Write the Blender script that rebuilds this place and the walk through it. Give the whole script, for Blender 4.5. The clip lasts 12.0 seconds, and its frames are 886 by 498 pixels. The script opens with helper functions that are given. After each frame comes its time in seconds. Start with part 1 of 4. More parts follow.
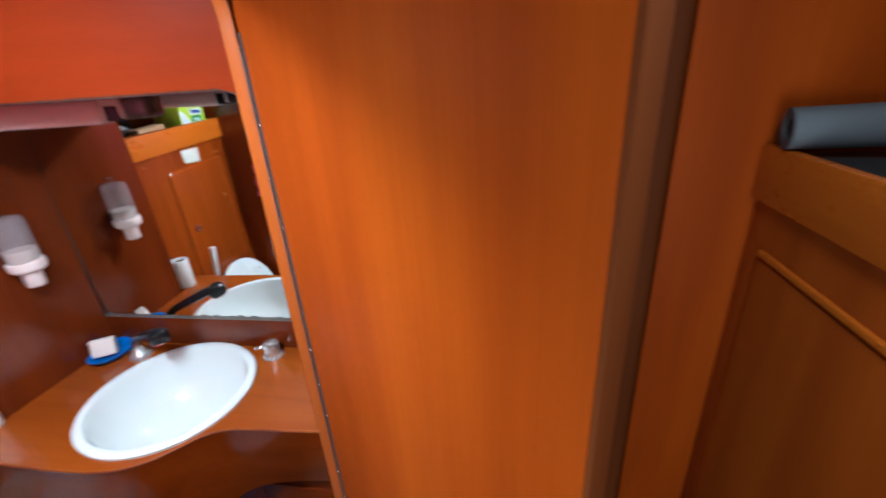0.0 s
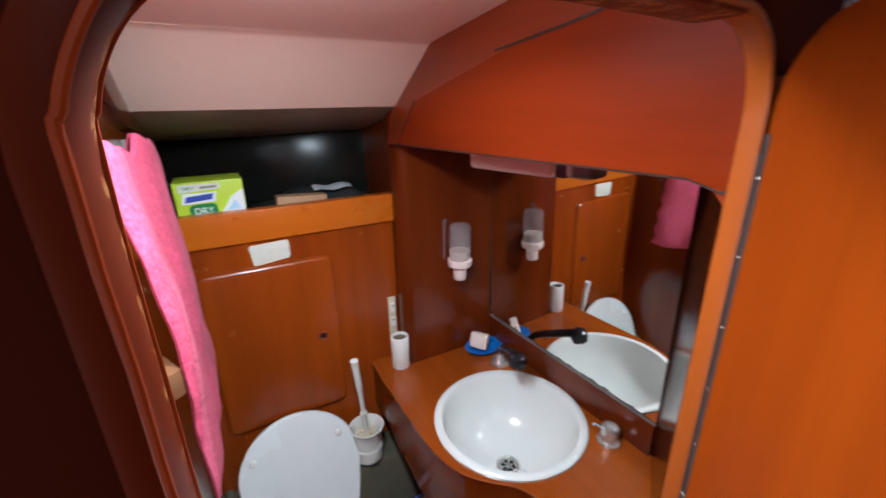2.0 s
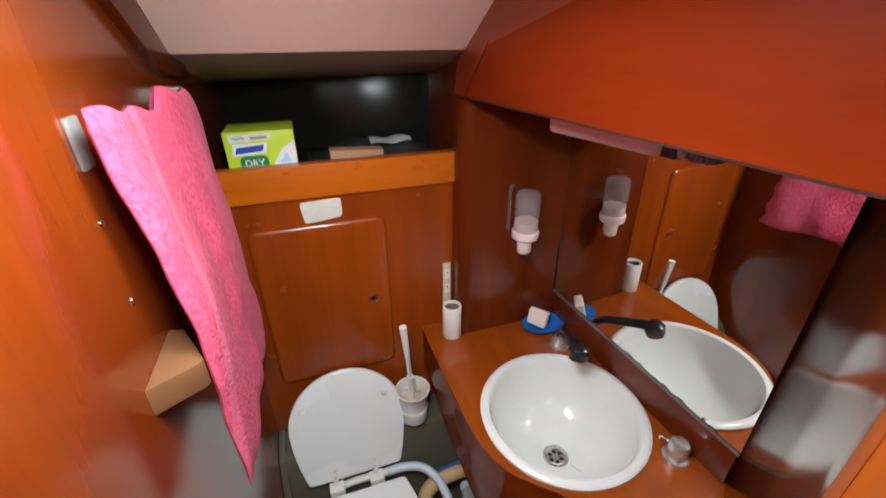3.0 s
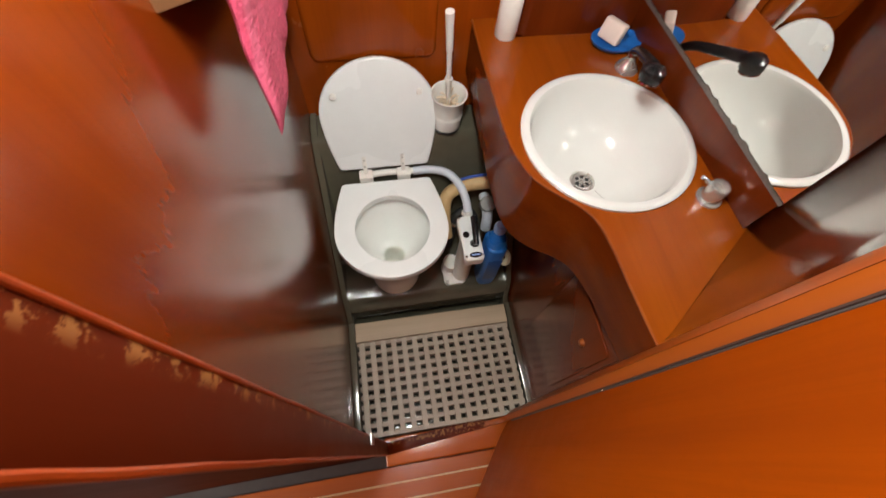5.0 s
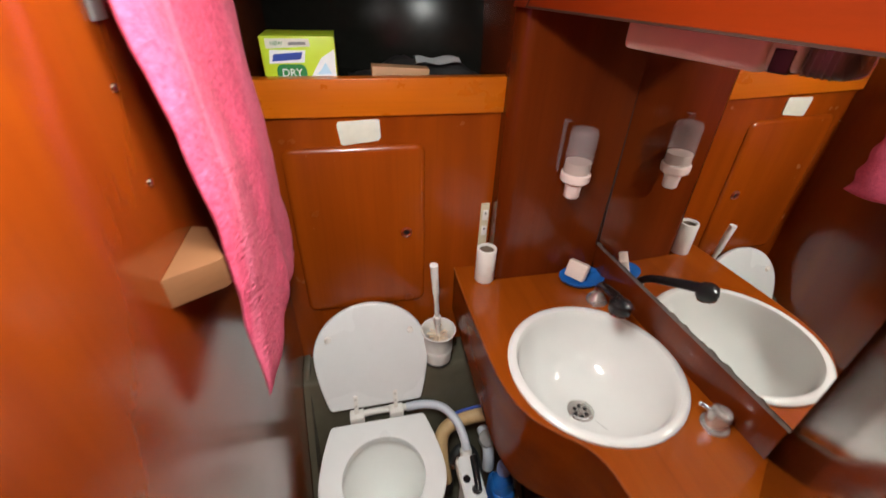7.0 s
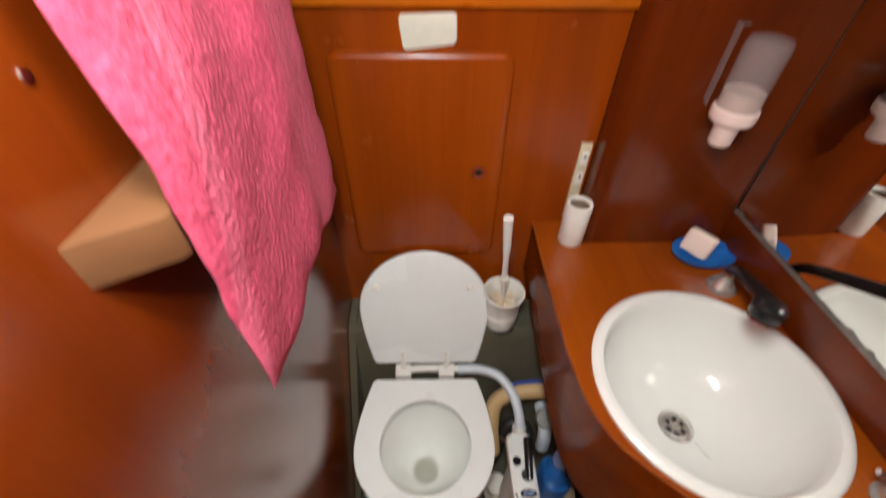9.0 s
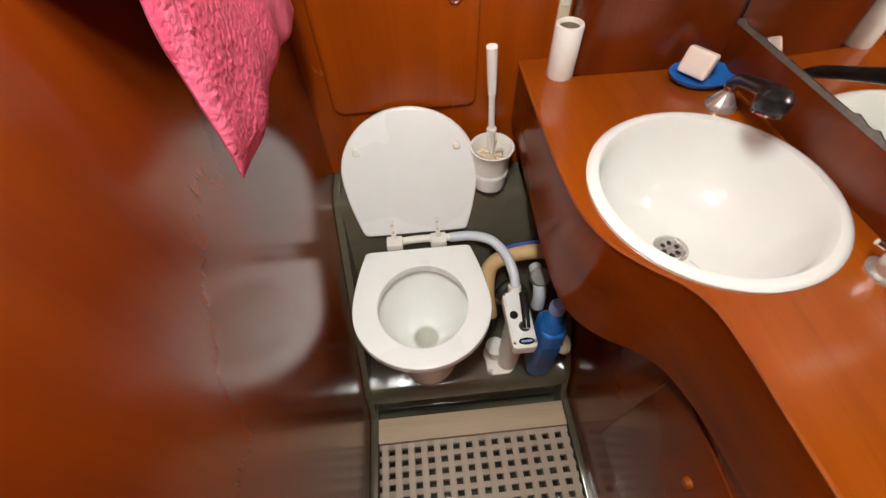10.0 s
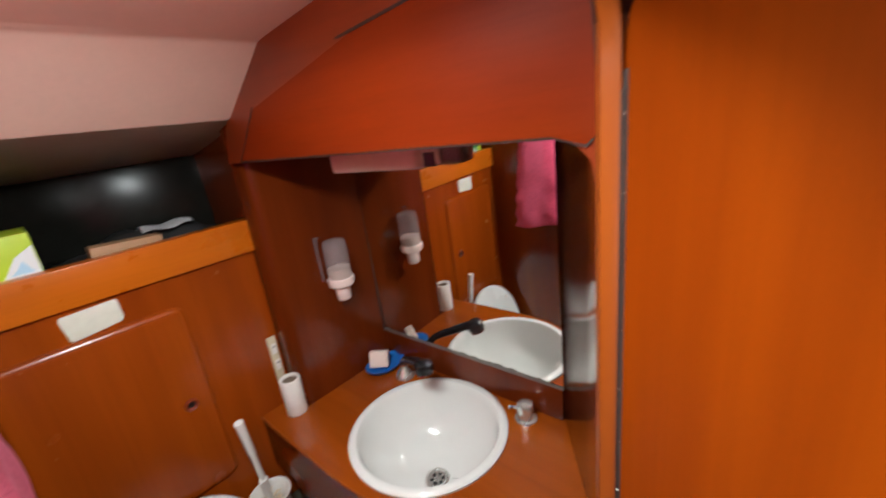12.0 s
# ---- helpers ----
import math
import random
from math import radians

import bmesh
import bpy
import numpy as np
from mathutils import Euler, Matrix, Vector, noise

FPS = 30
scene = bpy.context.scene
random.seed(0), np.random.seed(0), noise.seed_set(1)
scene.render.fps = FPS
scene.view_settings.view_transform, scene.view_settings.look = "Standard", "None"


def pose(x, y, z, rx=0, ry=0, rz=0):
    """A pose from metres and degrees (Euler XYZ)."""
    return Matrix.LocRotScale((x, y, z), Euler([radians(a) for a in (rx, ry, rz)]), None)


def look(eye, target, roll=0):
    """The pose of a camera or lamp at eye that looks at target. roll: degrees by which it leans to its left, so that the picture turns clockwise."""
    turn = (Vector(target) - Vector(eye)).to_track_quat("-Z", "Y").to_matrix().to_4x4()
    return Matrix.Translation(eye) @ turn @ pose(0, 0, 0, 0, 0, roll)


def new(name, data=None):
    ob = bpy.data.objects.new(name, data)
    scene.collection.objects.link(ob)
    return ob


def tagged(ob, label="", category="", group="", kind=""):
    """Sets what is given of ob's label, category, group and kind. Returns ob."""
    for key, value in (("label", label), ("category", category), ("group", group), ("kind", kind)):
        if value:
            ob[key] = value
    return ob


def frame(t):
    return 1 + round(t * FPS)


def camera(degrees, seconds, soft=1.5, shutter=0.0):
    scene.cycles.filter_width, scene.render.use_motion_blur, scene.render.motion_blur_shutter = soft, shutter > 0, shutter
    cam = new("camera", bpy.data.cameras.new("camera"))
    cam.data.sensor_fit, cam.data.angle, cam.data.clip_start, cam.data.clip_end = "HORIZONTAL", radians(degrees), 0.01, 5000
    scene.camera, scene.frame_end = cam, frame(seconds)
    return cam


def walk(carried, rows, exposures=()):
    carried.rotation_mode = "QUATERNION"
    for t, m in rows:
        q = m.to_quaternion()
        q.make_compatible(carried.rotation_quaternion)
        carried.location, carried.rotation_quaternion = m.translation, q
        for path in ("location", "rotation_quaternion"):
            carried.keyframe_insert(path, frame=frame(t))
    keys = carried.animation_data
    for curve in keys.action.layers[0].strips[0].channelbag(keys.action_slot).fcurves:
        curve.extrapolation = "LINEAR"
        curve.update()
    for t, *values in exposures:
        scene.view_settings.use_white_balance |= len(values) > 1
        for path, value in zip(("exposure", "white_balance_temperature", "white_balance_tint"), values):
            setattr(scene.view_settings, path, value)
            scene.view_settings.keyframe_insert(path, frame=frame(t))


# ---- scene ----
cam = camera(94.4, 12.0, 1.5, 0.5)

PATH = [
    (0, (0.033, -0.323, 1.508), (1.743, 0.008, 0.749), -3.7),
    (0.5, (0.076, -0.309, 1.539), (1.677, 0.408, 0.811), -5.8),
    (1, (0.102, -0.244, 1.527), (1.61, 0.709, 0.873), -1.0),
    (1.5, (0.107, -0.22, 1.559), (1.288, 1.116, 0.904), -1.3),
    (2, (0.132, -0.181, 1.584), (0.986, 1.395, 0.955), -1.1),
    (2.5, (0.171, -0.135, 1.593), (0.747, 1.517, 0.852), -1.4),
    (3, (0.194, -0.071, 1.608), (0.733, 1.525, 0.73), -0.3),
    (3.5, (0.214, -0.037, 1.593), (0.684, 1.395, 0.436), 1.2),
    (3.7, (0.221, -0.041, 1.566), (0.637, 1.334, 0.323), 0.8),
    (5.3, (0.172, -0.062, 1.495), (0.383, 0.718, -0.225), 8.4),
    (5.5, (0.192, -0.059, 1.502), (0.384, 0.832, -0.165), 6.1),
    (6, (0.185, -0.069, 1.529), (0.416, 1.173, 0.11), 4.1),
    (6.5, (0.176, -0.087, 1.537), (0.476, 1.38, 0.368), 3.5),
    (7, (0.193, -0.044, 1.538), (0.562, 1.495, 0.486), 2.2),
    (7.2, (0.209, -0.0, 1.539), (0.562, 1.551, 0.5), 1.5),
    (8.8, (0.204, 0.151, 1.483), (0.265, 1.613, 0.271), 1.0),
    (9, (0.219, 0.143, 1.451), (0.26, 1.516, 0.138), 0.9),
    (9.5, (0.223, 0.096, 1.359), (0.265, 1.291, -0.118), -0.1),
    (10, (0.219, 0.055, 1.317), (0.291, 1.176, -0.216), -2.2),
    (10.5, (0.208, 0.038, 1.398), (0.375, 1.381, 0.064), -5.4),
    (11, (0.208, -0.016, 1.493), (0.738, 1.571, 0.594), -7.1),
    (11.5, (0.191, -0.08, 1.519), (1.156, 1.388, 0.796), -7.5),
    (12, (0.144, -0.135, 1.542), (1.464, 1.098, 0.953), -7.1),
]

EXPOSURES = [(0.0, 0.90, 4750, -4), (0.5, 0.70, 4800, -4), (1.0, 0.52, 4850, -3), (2.0, 0.36, 5150, -1), (3.0, 0.32, 5650, 1), (5.5, 0.66, 6250, 3), (6.5, 0.46, 6150, 4), (9.0, 0.42, 6200, 3), (10.0, 0.80, 6300, 2), (10.4, 0.74, 6250, 2), (11.2, 0.42, 6000, 2), (12.0, 0.32, 5850, 2)]
walk(cam, [(t, look(e, g, r)) for t, e, g, r in PATH], EXPOSURES)

# ---- world and light ----
world = bpy.data.worlds.new("sky")
scene.world = world
world.use_nodes = True
sky = world.node_tree.nodes.new("ShaderNodeTexSky")
sky.sky_type, sky.sun_disc = "NISHITA", False
sky.sun_elevation, sky.sun_rotation = radians(40), radians(200)
world.node_tree.links.new(sky.outputs[0], world.node_tree.nodes["Background"].inputs[0])
world.node_tree.nodes["Background"].inputs[1].default_value = 0.08


def area(name, power, size, matrix, colour, size_y=None, spread=0):
    lamp = bpy.data.lights.new(name, "AREA")
    lamp.energy, lamp.size, lamp.color = power, size, colour
    if size_y:
        lamp.shape, lamp.size_y = "RECTANGLE", size_y
    else:
        lamp.shape = "DISK"
    if spread:
        lamp.spread = radians(spread)
    ob = new(name, lamp)
    ob.matrix_world = matrix
    return ob


DOMES = ((0.19, 0.09, 1.712), (0.19, 0.24, 1.706))
for at in DOMES:
    area("ceiling_spot_lamp", 3.1, 0.09, look(at, (at[0] + 0.04, at[1] + 0.30, 0.0)), (1.0, 0.955, 0.90), None, 165)
for at in DOMES:
    glow = bpy.data.lights.new("ceiling_spot_side_glow", "POINT")
    glow.energy, glow.shadow_soft_size, glow.color = 0.9, 0.03, (1.0, 0.955, 0.90)
    new("ceiling_spot_side_glow", glow).location = (at[0], at[1], at[2] - 0.034)
# fill added under the passage ceiling, where no fitting is known
area("passage_fill_lamp", 2.2, 0.24, look((0.26, -0.60, 1.862), (0.28, -0.62, 0.0)), (1.0, 0.95, 0.90))
# area fill added for unseen saloon daylight; the wall behind has no window
area("saloon_daylight_fill", 14.5, 0.5, look((-1.20, -0.34, 0.90), (0.6, -0.42, 0.95)), (1.0, 0.94, 0.88), 1.0)


# ---- materials ----
def nodes_of(name):
    m = bpy.data.materials.new(name)
    m.use_nodes = True
    return m, m.node_tree, m.node_tree.nodes["Principled BSDF"]


def noise_at(t, scale, detail=4.0, rough=0.55, stretch=None, space="Object"):
    co = t.nodes.new("ShaderNodeTexCoord")
    n = t.nodes.new("ShaderNodeTexNoise")
    n.inputs["Scale"].default_value, n.inputs["Detail"].default_value, n.inputs["Roughness"].default_value = scale, detail, rough
    if stretch:
        mp = t.nodes.new("ShaderNodeMapping")
        mp.inputs["Scale"].default_value = stretch
        t.links.new(co.outputs[space], mp.inputs[0])
        t.links.new(mp.outputs[0], n.inputs["Vector"])
    else:
        t.links.new(co.outputs[space], n.inputs["Vector"])
    return n.outputs["Fac"]


def ramp(t, fac, stops):
    r = t.nodes.new("ShaderNodeValToRGB")
    e = r.color_ramp.elements
    while len(e) < len(stops):
        e.new(0.5)
    for el, (p, c) in zip(e, stops):
        el.position, el.color = p, (*c, 1)
    t.links.new(fac, r.inputs[0])
    return r.outputs[0]


def mix(t, a, b, fac, mode="MIX"):
    m = t.nodes.new("ShaderNodeMix")
    m.data_type, m.blend_type = "RGBA", mode
    t.links.new(a, m.inputs[6])
    if isinstance(b, tuple):
        m.inputs[7].default_value = (*b, 1)
    else:
        t.links.new(b, m.inputs[7])
    if isinstance(fac, float):
        m.inputs[0].default_value = fac
    else:
        t.links.new(fac, m.inputs[0])
    return m.outputs[2]


def rough_range(t, b, fac, lo, hi):
    r = t.nodes.new("ShaderNodeMapRange")
    r.inputs[1].default_value, r.inputs[2].default_value = 0.3, 0.7
    r.inputs[3].default_value, r.inputs[4].default_value = lo, hi
    t.links.new(fac, r.inputs[0])
    t.links.new(r.outputs[0], b.inputs["Roughness"])


def relief(t, b, fac, strength, distance=0.001):
    n = t.nodes.new("ShaderNodeBump")
    n.inputs["Strength"].default_value, n.inputs["Distance"].default_value = strength, distance
    t.links.new(fac, n.inputs["Height"])
    t.links.new(n.outputs[0], b.inputs["Normal"])


def varnished(name, dark, mid, light, gloss=0.2, grain="z", coat=0.0, wear=0.0, spec=0.5, edge=None):
    """Varnished mahogany veneer with fine straight grain along one axis."""
    m, t, b = nodes_of(name)
    s = {"x": (0.12, 1, 1), "y": (1, 0.12, 1), "z": (1, 1, 0.10)}[grain]
    broad = noise_at(t, 9, 3, 0.5, s)
    fine = noise_at(t, 160, 6, 0.65, {"x": (0.02, 1, 1), "y": (1, 0.02, 1), "z": (1, 1, 0.02)}[grain])
    pore = noise_at(t, 700, 2, 0.5, {"x": (0.012, 1, 1), "y": (1, 0.012, 1), "z": (1, 1, 0.012)}[grain])
    base = ramp(t, broad, [(0.30, dark), (0.52, mid), (0.72, light)])
    streak = ramp(t, fine, [(0.32, (0.52, 0.45, 0.42)), (0.55, (1, 1, 1))])
    col = mix(t, base, streak, 0.15, "MULTIPLY")
    dots = ramp(t, pore, [(0.33, (0.45, 0.4, 0.4)), (0.42, (1, 1, 1))])
    col = mix(t, col, dots, 0.03, "MULTIPLY")
    if wear:
        w = noise_at(t, 85, 6, 0.75)
        worn = ramp(t, w, [(0.60 - wear, (0, 0, 0)), (0.63 - wear, (1, 1, 1))])
        if edge is not None:
            co = t.nodes.new("ShaderNodeTexCoord")
            sep = t.nodes.new("ShaderNodeSeparateXYZ")
            near = t.nodes.new("ShaderNodeMapRange")
            near.inputs[1].default_value, near.inputs[2].default_value = edge - 0.006, edge
            t.links.new(co.outputs["Object"], sep.inputs[0])
            t.links.new(sep.outputs[1], near.inputs[0])
            worn = mix(t, worn, near.outputs[0], 1.0, "MULTIPLY")
        col = mix(t, col, (0.235, 0.092, 0.027), worn)
    t.links.new(col, b.inputs["Base Color"])
    blot = noise_at(t, 14, 4, 0.6)
    rough_range(t, b, blot, gloss - 0.02, gloss + 0.04)
    b.inputs["Coat Weight"].default_value, b.inputs["Coat Roughness"].default_value = coat, gloss * 0.95
    b.inputs["Specular IOR Level"].default_value = spec
    return m


def plain(name, colour, rough=0.4, metal=0.0, vary=0.12, scale=40, bump=0.0, coat=0.0, spec=None):
    m, t, b = nodes_of(name)
    n = noise_at(t, scale, 5, 0.6)
    big = noise_at(t, scale / 9, 3, 0.5)
    lo = tuple(c * (1 - vary) for c in colour)
    hi = tuple(min(1, c * (1 + vary)) for c in colour)
    c1 = ramp(t, n, [(0.3, lo), (0.7, hi)])
    c2 = ramp(t, big, [(0.3, lo), (0.7, hi)])
    t.links.new(mix(t, c1, c2, 0.5), b.inputs["Base Color"])
    rough_range(t, b, big, max(0.02, rough * 0.8), min(1, rough * 1.25))
    b.inputs["Metallic"].default_value = metal
    b.inputs["Coat Weight"].default_value = coat
    if spec is not None:
        b.inputs["Specular IOR Level"].default_value = spec
    if bump:
        relief(t, b, n, bump)
    return m


def clear(name, colour, rough=0.03, trans=1.0, ior=1.45):
    m, t, b = nodes_of(name)
    b.inputs["Base Color"].default_value = (*colour, 1)
    b.inputs["Transmission Weight"].default_value, b.inputs["IOR"].default_value, b.inputs["Roughness"].default_value = trans, ior, rough
    return m


M_WALL = varnished("mahogany_wall", (0.1300, 0.0178, 0.0012), (0.1720, 0.0262, 0.0016), (0.2100, 0.0360, 0.0022), 0.19, "z", 0.45, 0.0, 0.6)
M_BACK = varnished("mahogany_back", (0.2007, 0.0313, 0.0011), (0.2682, 0.0467, 0.0016), (0.3303, 0.0627, 0.0022), 0.24)
M_LOCKER = varnished("mahogany_locker", (0.1550, 0.0150, 0.0012), (0.2020, 0.0208, 0.0015), (0.2400, 0.0278, 0.0018), 0.46, "y", 0.0, 0.0, 0.10)
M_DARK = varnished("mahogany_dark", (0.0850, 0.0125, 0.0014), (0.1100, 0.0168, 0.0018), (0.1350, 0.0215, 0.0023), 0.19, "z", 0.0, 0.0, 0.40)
M_DIAG = varnished("polished_dark_mahogany", (0.0850, 0.0125, 0.0014), (0.1100, 0.0168, 0.0018), (0.1350, 0.0215, 0.0023), 0.15, "z", 1.0, 0.0, 1.0)
M_DOOR = varnished("mahogany_door", (0.1780, 0.0262, 0.0004), (0.2220, 0.0352, 0.0004), (0.2570, 0.0450, 0.0005), 0.50, "z", 0.0, 0.0, 0.03)
M_RACK = varnished("mahogany_passage", (0.2750, 0.0480, 0.0014), (0.3500, 0.0690, 0.0020), (0.4200, 0.0900, 0.0027), 0.45, "z", 0.0, 0.0, 0.12)
M_FIDDLE = varnished("light_mahogany_rail", (0.3830, 0.0820, 0.0020), (0.4790, 0.1110, 0.0028), (0.5530, 0.1383, 0.0036), 0.28, "x")
M_TOP = varnished("countertop_veneer", (0.2000, 0.0365, 0.0018), (0.2620, 0.0525, 0.0025), (0.3150, 0.0690, 0.0033), 0.20, "y", 0.25)
M_APRON = varnished("counter_apron", (0.2230, 0.0317, 0.0016), (0.2980, 0.0480, 0.0022), (0.3670, 0.0650, 0.0028), 0.16, "y")
M_JAMB = varnished("mahogany_jamb", (0.269, 0.043, 0.0044), (0.347, 0.061, 0.0055), (0.426, 0.082, 0.0077), 0.24, "z", 0.3, 0.03)
M_FRAME = varnished("mahogany_frame", (0.162, 0.0198, 0.0024), (0.214, 0.0279, 0.0030), (0.257, 0.0360, 0.0036), 0.35, "y", 0.1)
M_DULL_EDGE = varnished("dull_edge_wood", (0.0600, 0.0144, 0.0030), (0.0850, 0.0208, 0.0040), (0.1100, 0.0288, 0.0055), 0.55, "z", 0.0, 0.0, 0.05)
# far darker than the wood: the passage's lack of light is painted in
M_BULK_SHADE = varnished("shaded_bulkhead_mahogany", (0.0300, 0.0032, 0.0006), (0.0410, 0.0046, 0.0008), (0.0520, 0.0062, 0.0010), 0.55, "z", 0.0, 0.0, 0.03)
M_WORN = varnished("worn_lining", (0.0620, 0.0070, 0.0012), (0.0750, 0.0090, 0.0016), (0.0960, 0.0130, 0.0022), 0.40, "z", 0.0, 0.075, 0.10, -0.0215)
M_EDGE = varnished("worn_edge", (0.1900, 0.0330, 0.0024), (0.2460, 0.0500, 0.0035), (0.3000, 0.0690, 0.0048), 0.42, "z", 0.0, 0.0, 0.25)
M_RAW = varnished("bare_wood", (0.36, 0.20, 0.10), (0.46, 0.27, 0.14), (0.54, 0.33, 0.18), 0.55, "x", 0.0)
M_BLOCK = varnished("old_wood_block", (0.1322, 0.0548, 0.0212), (0.1716, 0.0758, 0.0306), (0.2111, 0.0966, 0.0400), 0.5, "x", 0.0)
M_TEAK = varnished("grey_teak", (0.26, 0.20, 0.15), (0.36, 0.29, 0.22), (0.45, 0.37, 0.29), 0.50, "x", 0.0)
M_TEAK_Y = varnished("grey_teak_across", (0.24, 0.185, 0.14), (0.34, 0.27, 0.205), (0.43, 0.35, 0.27), 0.50, "y", 0.0)
M_SOLE = varnished("sole_plank", (0.2470, 0.0427, 0.0043), (0.3230, 0.0606, 0.0058), (0.3990, 0.0813, 0.0079), 0.20, "x")
M_PALE = varnished("pale_board", (0.40, 0.29, 0.19), (0.48, 0.36, 0.245), (0.55, 0.42, 0.29), 0.55, "x", 0.0)
M_HOLLY = plain("holly_strip", (0.62, 0.40, 0.20), 0.35, 0, 0.15, 60)
M_GRP = plain("dark_olive_gelcoat", (0.090, 0.083, 0.058), 0.16, 0, 0.14, 30, 0.02, 0.4)
M_LINER = plain("cream_headliner", (0.79, 0.575, 0.475), 0.60, 0, 0.04, 90, 0.06)
M_HULL = plain("black_hull_liner", (0.012, 0.012, 0.010), 0.22, 0, 0.3, 40, 0.02, 0.0, 0.16)
# grey lifted so the colour itself carries light missing under the ledge
M_UNDER = plain("lifted_grey_underside", (0.36, 0.34, 0.27), 0.35, 0, 0.15, 14, 0.04)
M_WHITE = plain("white_ceramic", (0.70, 0.705, 0.68), 0.10, 0, 0.02, 20, 0.0, 0.5)
M_BOWL = plain("white_glazed_bowl", (0.82, 0.83, 0.80), 0.10, 0, 0.02, 20, 0.0, 0.3)
M_LID = plain("white_enamel", (0.76, 0.775, 0.765), 0.28, 0, 0.03, 24, 0.01, 0.2)
M_PLASTIC = plain("white_plastic", (0.76, 0.74, 0.69), 0.38, 0, 0.06, 50, 0.02)
M_AGED = plain("yellowed_plastic", (0.60, 0.55, 0.38), 0.42, 0, 0.18, 50, 0.02)
M_FLAKE = plain("flaked_silvering", (0.17, 0.15, 0.13), 0.5, 0.3, 0.4, 90, 0.2)
M_INNER_SHADE = plain("grey_brown_inner_shade", (0.20, 0.15, 0.11), 0.8, 0, 0.15, 60, 0.1)
M_TAPE = plain("white_tape", (0.66, 0.66, 0.56), 0.70, 0, 0.10, 60, 0.15)
M_CHROME = plain("chrome", (0.72, 0.70, 0.66), 0.14, 1.0, 0.08, 40)
M_DRAIN = plain("satin_chrome", (0.62, 0.61, 0.58), 0.26, 0.75, 0.08, 60)
M_STEEL = plain("brushed_steel", (0.50, 0.48, 0.45), 0.30, 1.0, 0.15, 80, 0.05)
M_ALLOY = plain("grey_alloy", (0.24, 0.24, 0.23), 0.5, 0.25, 0.2, 60, 0.1)
M_HINGE = plain("dull_dark_hinge", (0.060, 0.048, 0.042), 0.55, 0.25, 0.25, 60, 0.1)
M_LENS = plain("dark_grey_lens", (0.11, 0.095, 0.09), 0.25, 0, 0.15, 50)
M_BLACK = plain("black_plastic", (0.012, 0.012, 0.013), 0.26, 0, 0.2, 50)
M_RUBBER = plain("black_rubber", (0.018, 0.018, 0.018), 0.55, 0, 0.25, 70, 0.1)
M_FOAM = plain("grey_foam", (0.085, 0.090, 0.092), 0.85, 0, 0.15, 160, 0.35)
M_BLUE = plain("blue_plastic", (0.020, 0.135, 0.460), 0.30, 0, 0.12, 40)
M_DEEPBLUE = plain("dark_blue_plastic", (0.010, 0.070, 0.260), 0.35, 0, 0.15, 40)
M_CAP = plain("pale_blue_cap", (0.24, 0.34, 0.62), 0.38, 0, 0.08, 60)
M_SOAP = plain("pale_soap", (0.78, 0.64, 0.56), 0.48, 0, 0.05, 30, 0.06)
M_CARD = plain("white_card", (0.74, 0.78, 0.80), 0.45, 0, 0.03, 40)
M_LIME = plain("lime_card", (0.50, 0.66, 0.030), 0.42, 0, 0.06, 40)
M_GREEN = plain("green_card", (0.020, 0.20, 0.050), 0.42, 0, 0.08, 40)
M_INK = plain("blue_ink", (0.03, 0.07, 0.35), 0.45, 0, 0.05, 40)
M_SKY = plain("pale_blue_print", (0.42, 0.66, 0.82), 0.45, 0, 0.08, 40)
M_TANHOSE = plain("tan_hose", (0.52, 0.36, 0.17), 0.55, 0, 0.14, 50, 0.15)
M_HOSE = plain("pale_grey_hose", (0.56, 0.60, 0.66), 0.35, 0, 0.06, 50)
M_BRISTLE = plain("cream_bristles", (0.80, 0.67, 0.50), 0.8, 0, 0.25, 120, 0.3)
M_GASKET = plain("dark_joint", (0.030, 0.012, 0.008), 0.6, 0, 0.3, 60)
M_WATER = clear("bowl_water", (0.95, 0.97, 0.88), 0.02, 1.0, 1.33)
m_smoke, t_smoke, b_smoke = nodes_of("smoky_clear_plastic")
b_smoke.inputs["Base Color"].default_value, b_smoke.inputs["Roughness"].default_value, b_smoke.inputs["Alpha"].default_value = (0.40, 0.33, 0.33, 1), 0.12, 0.22
M_SMOKE = m_smoke
M_DIFFUSER = plain("frosted_diffuser", (0.80, 0.64, 0.59), 0.35, 0, 0.05, 40)

m_mirror, t_mirror, b_mirror = nodes_of("silvered_mirror")
b_mirror.inputs["Base Color"].default_value = (0.94, 0.95, 0.92, 1)
b_mirror.inputs["Metallic"].default_value, b_mirror.inputs["Roughness"].default_value = 1.0, 0.015
M_MIRROR = m_mirror

m_towel, t_towel, b_towel = nodes_of("pink_terry")
loops = noise_at(t_towel, 420, 3, 0.7)
tufts = noise_at(t_towel, 125, 4, 0.6)
c_towel = mix(t_towel, ramp(t_towel, tufts, [(0.3, (0.48, 0.040, 0.102)), (0.7, (0.72, 0.094, 0.184))]),
              ramp(t_towel, loops, [(0.3, (0.72, 0.60, 0.66)), (0.6, (1, 1, 1))]), 0.6, "MULTIPLY")


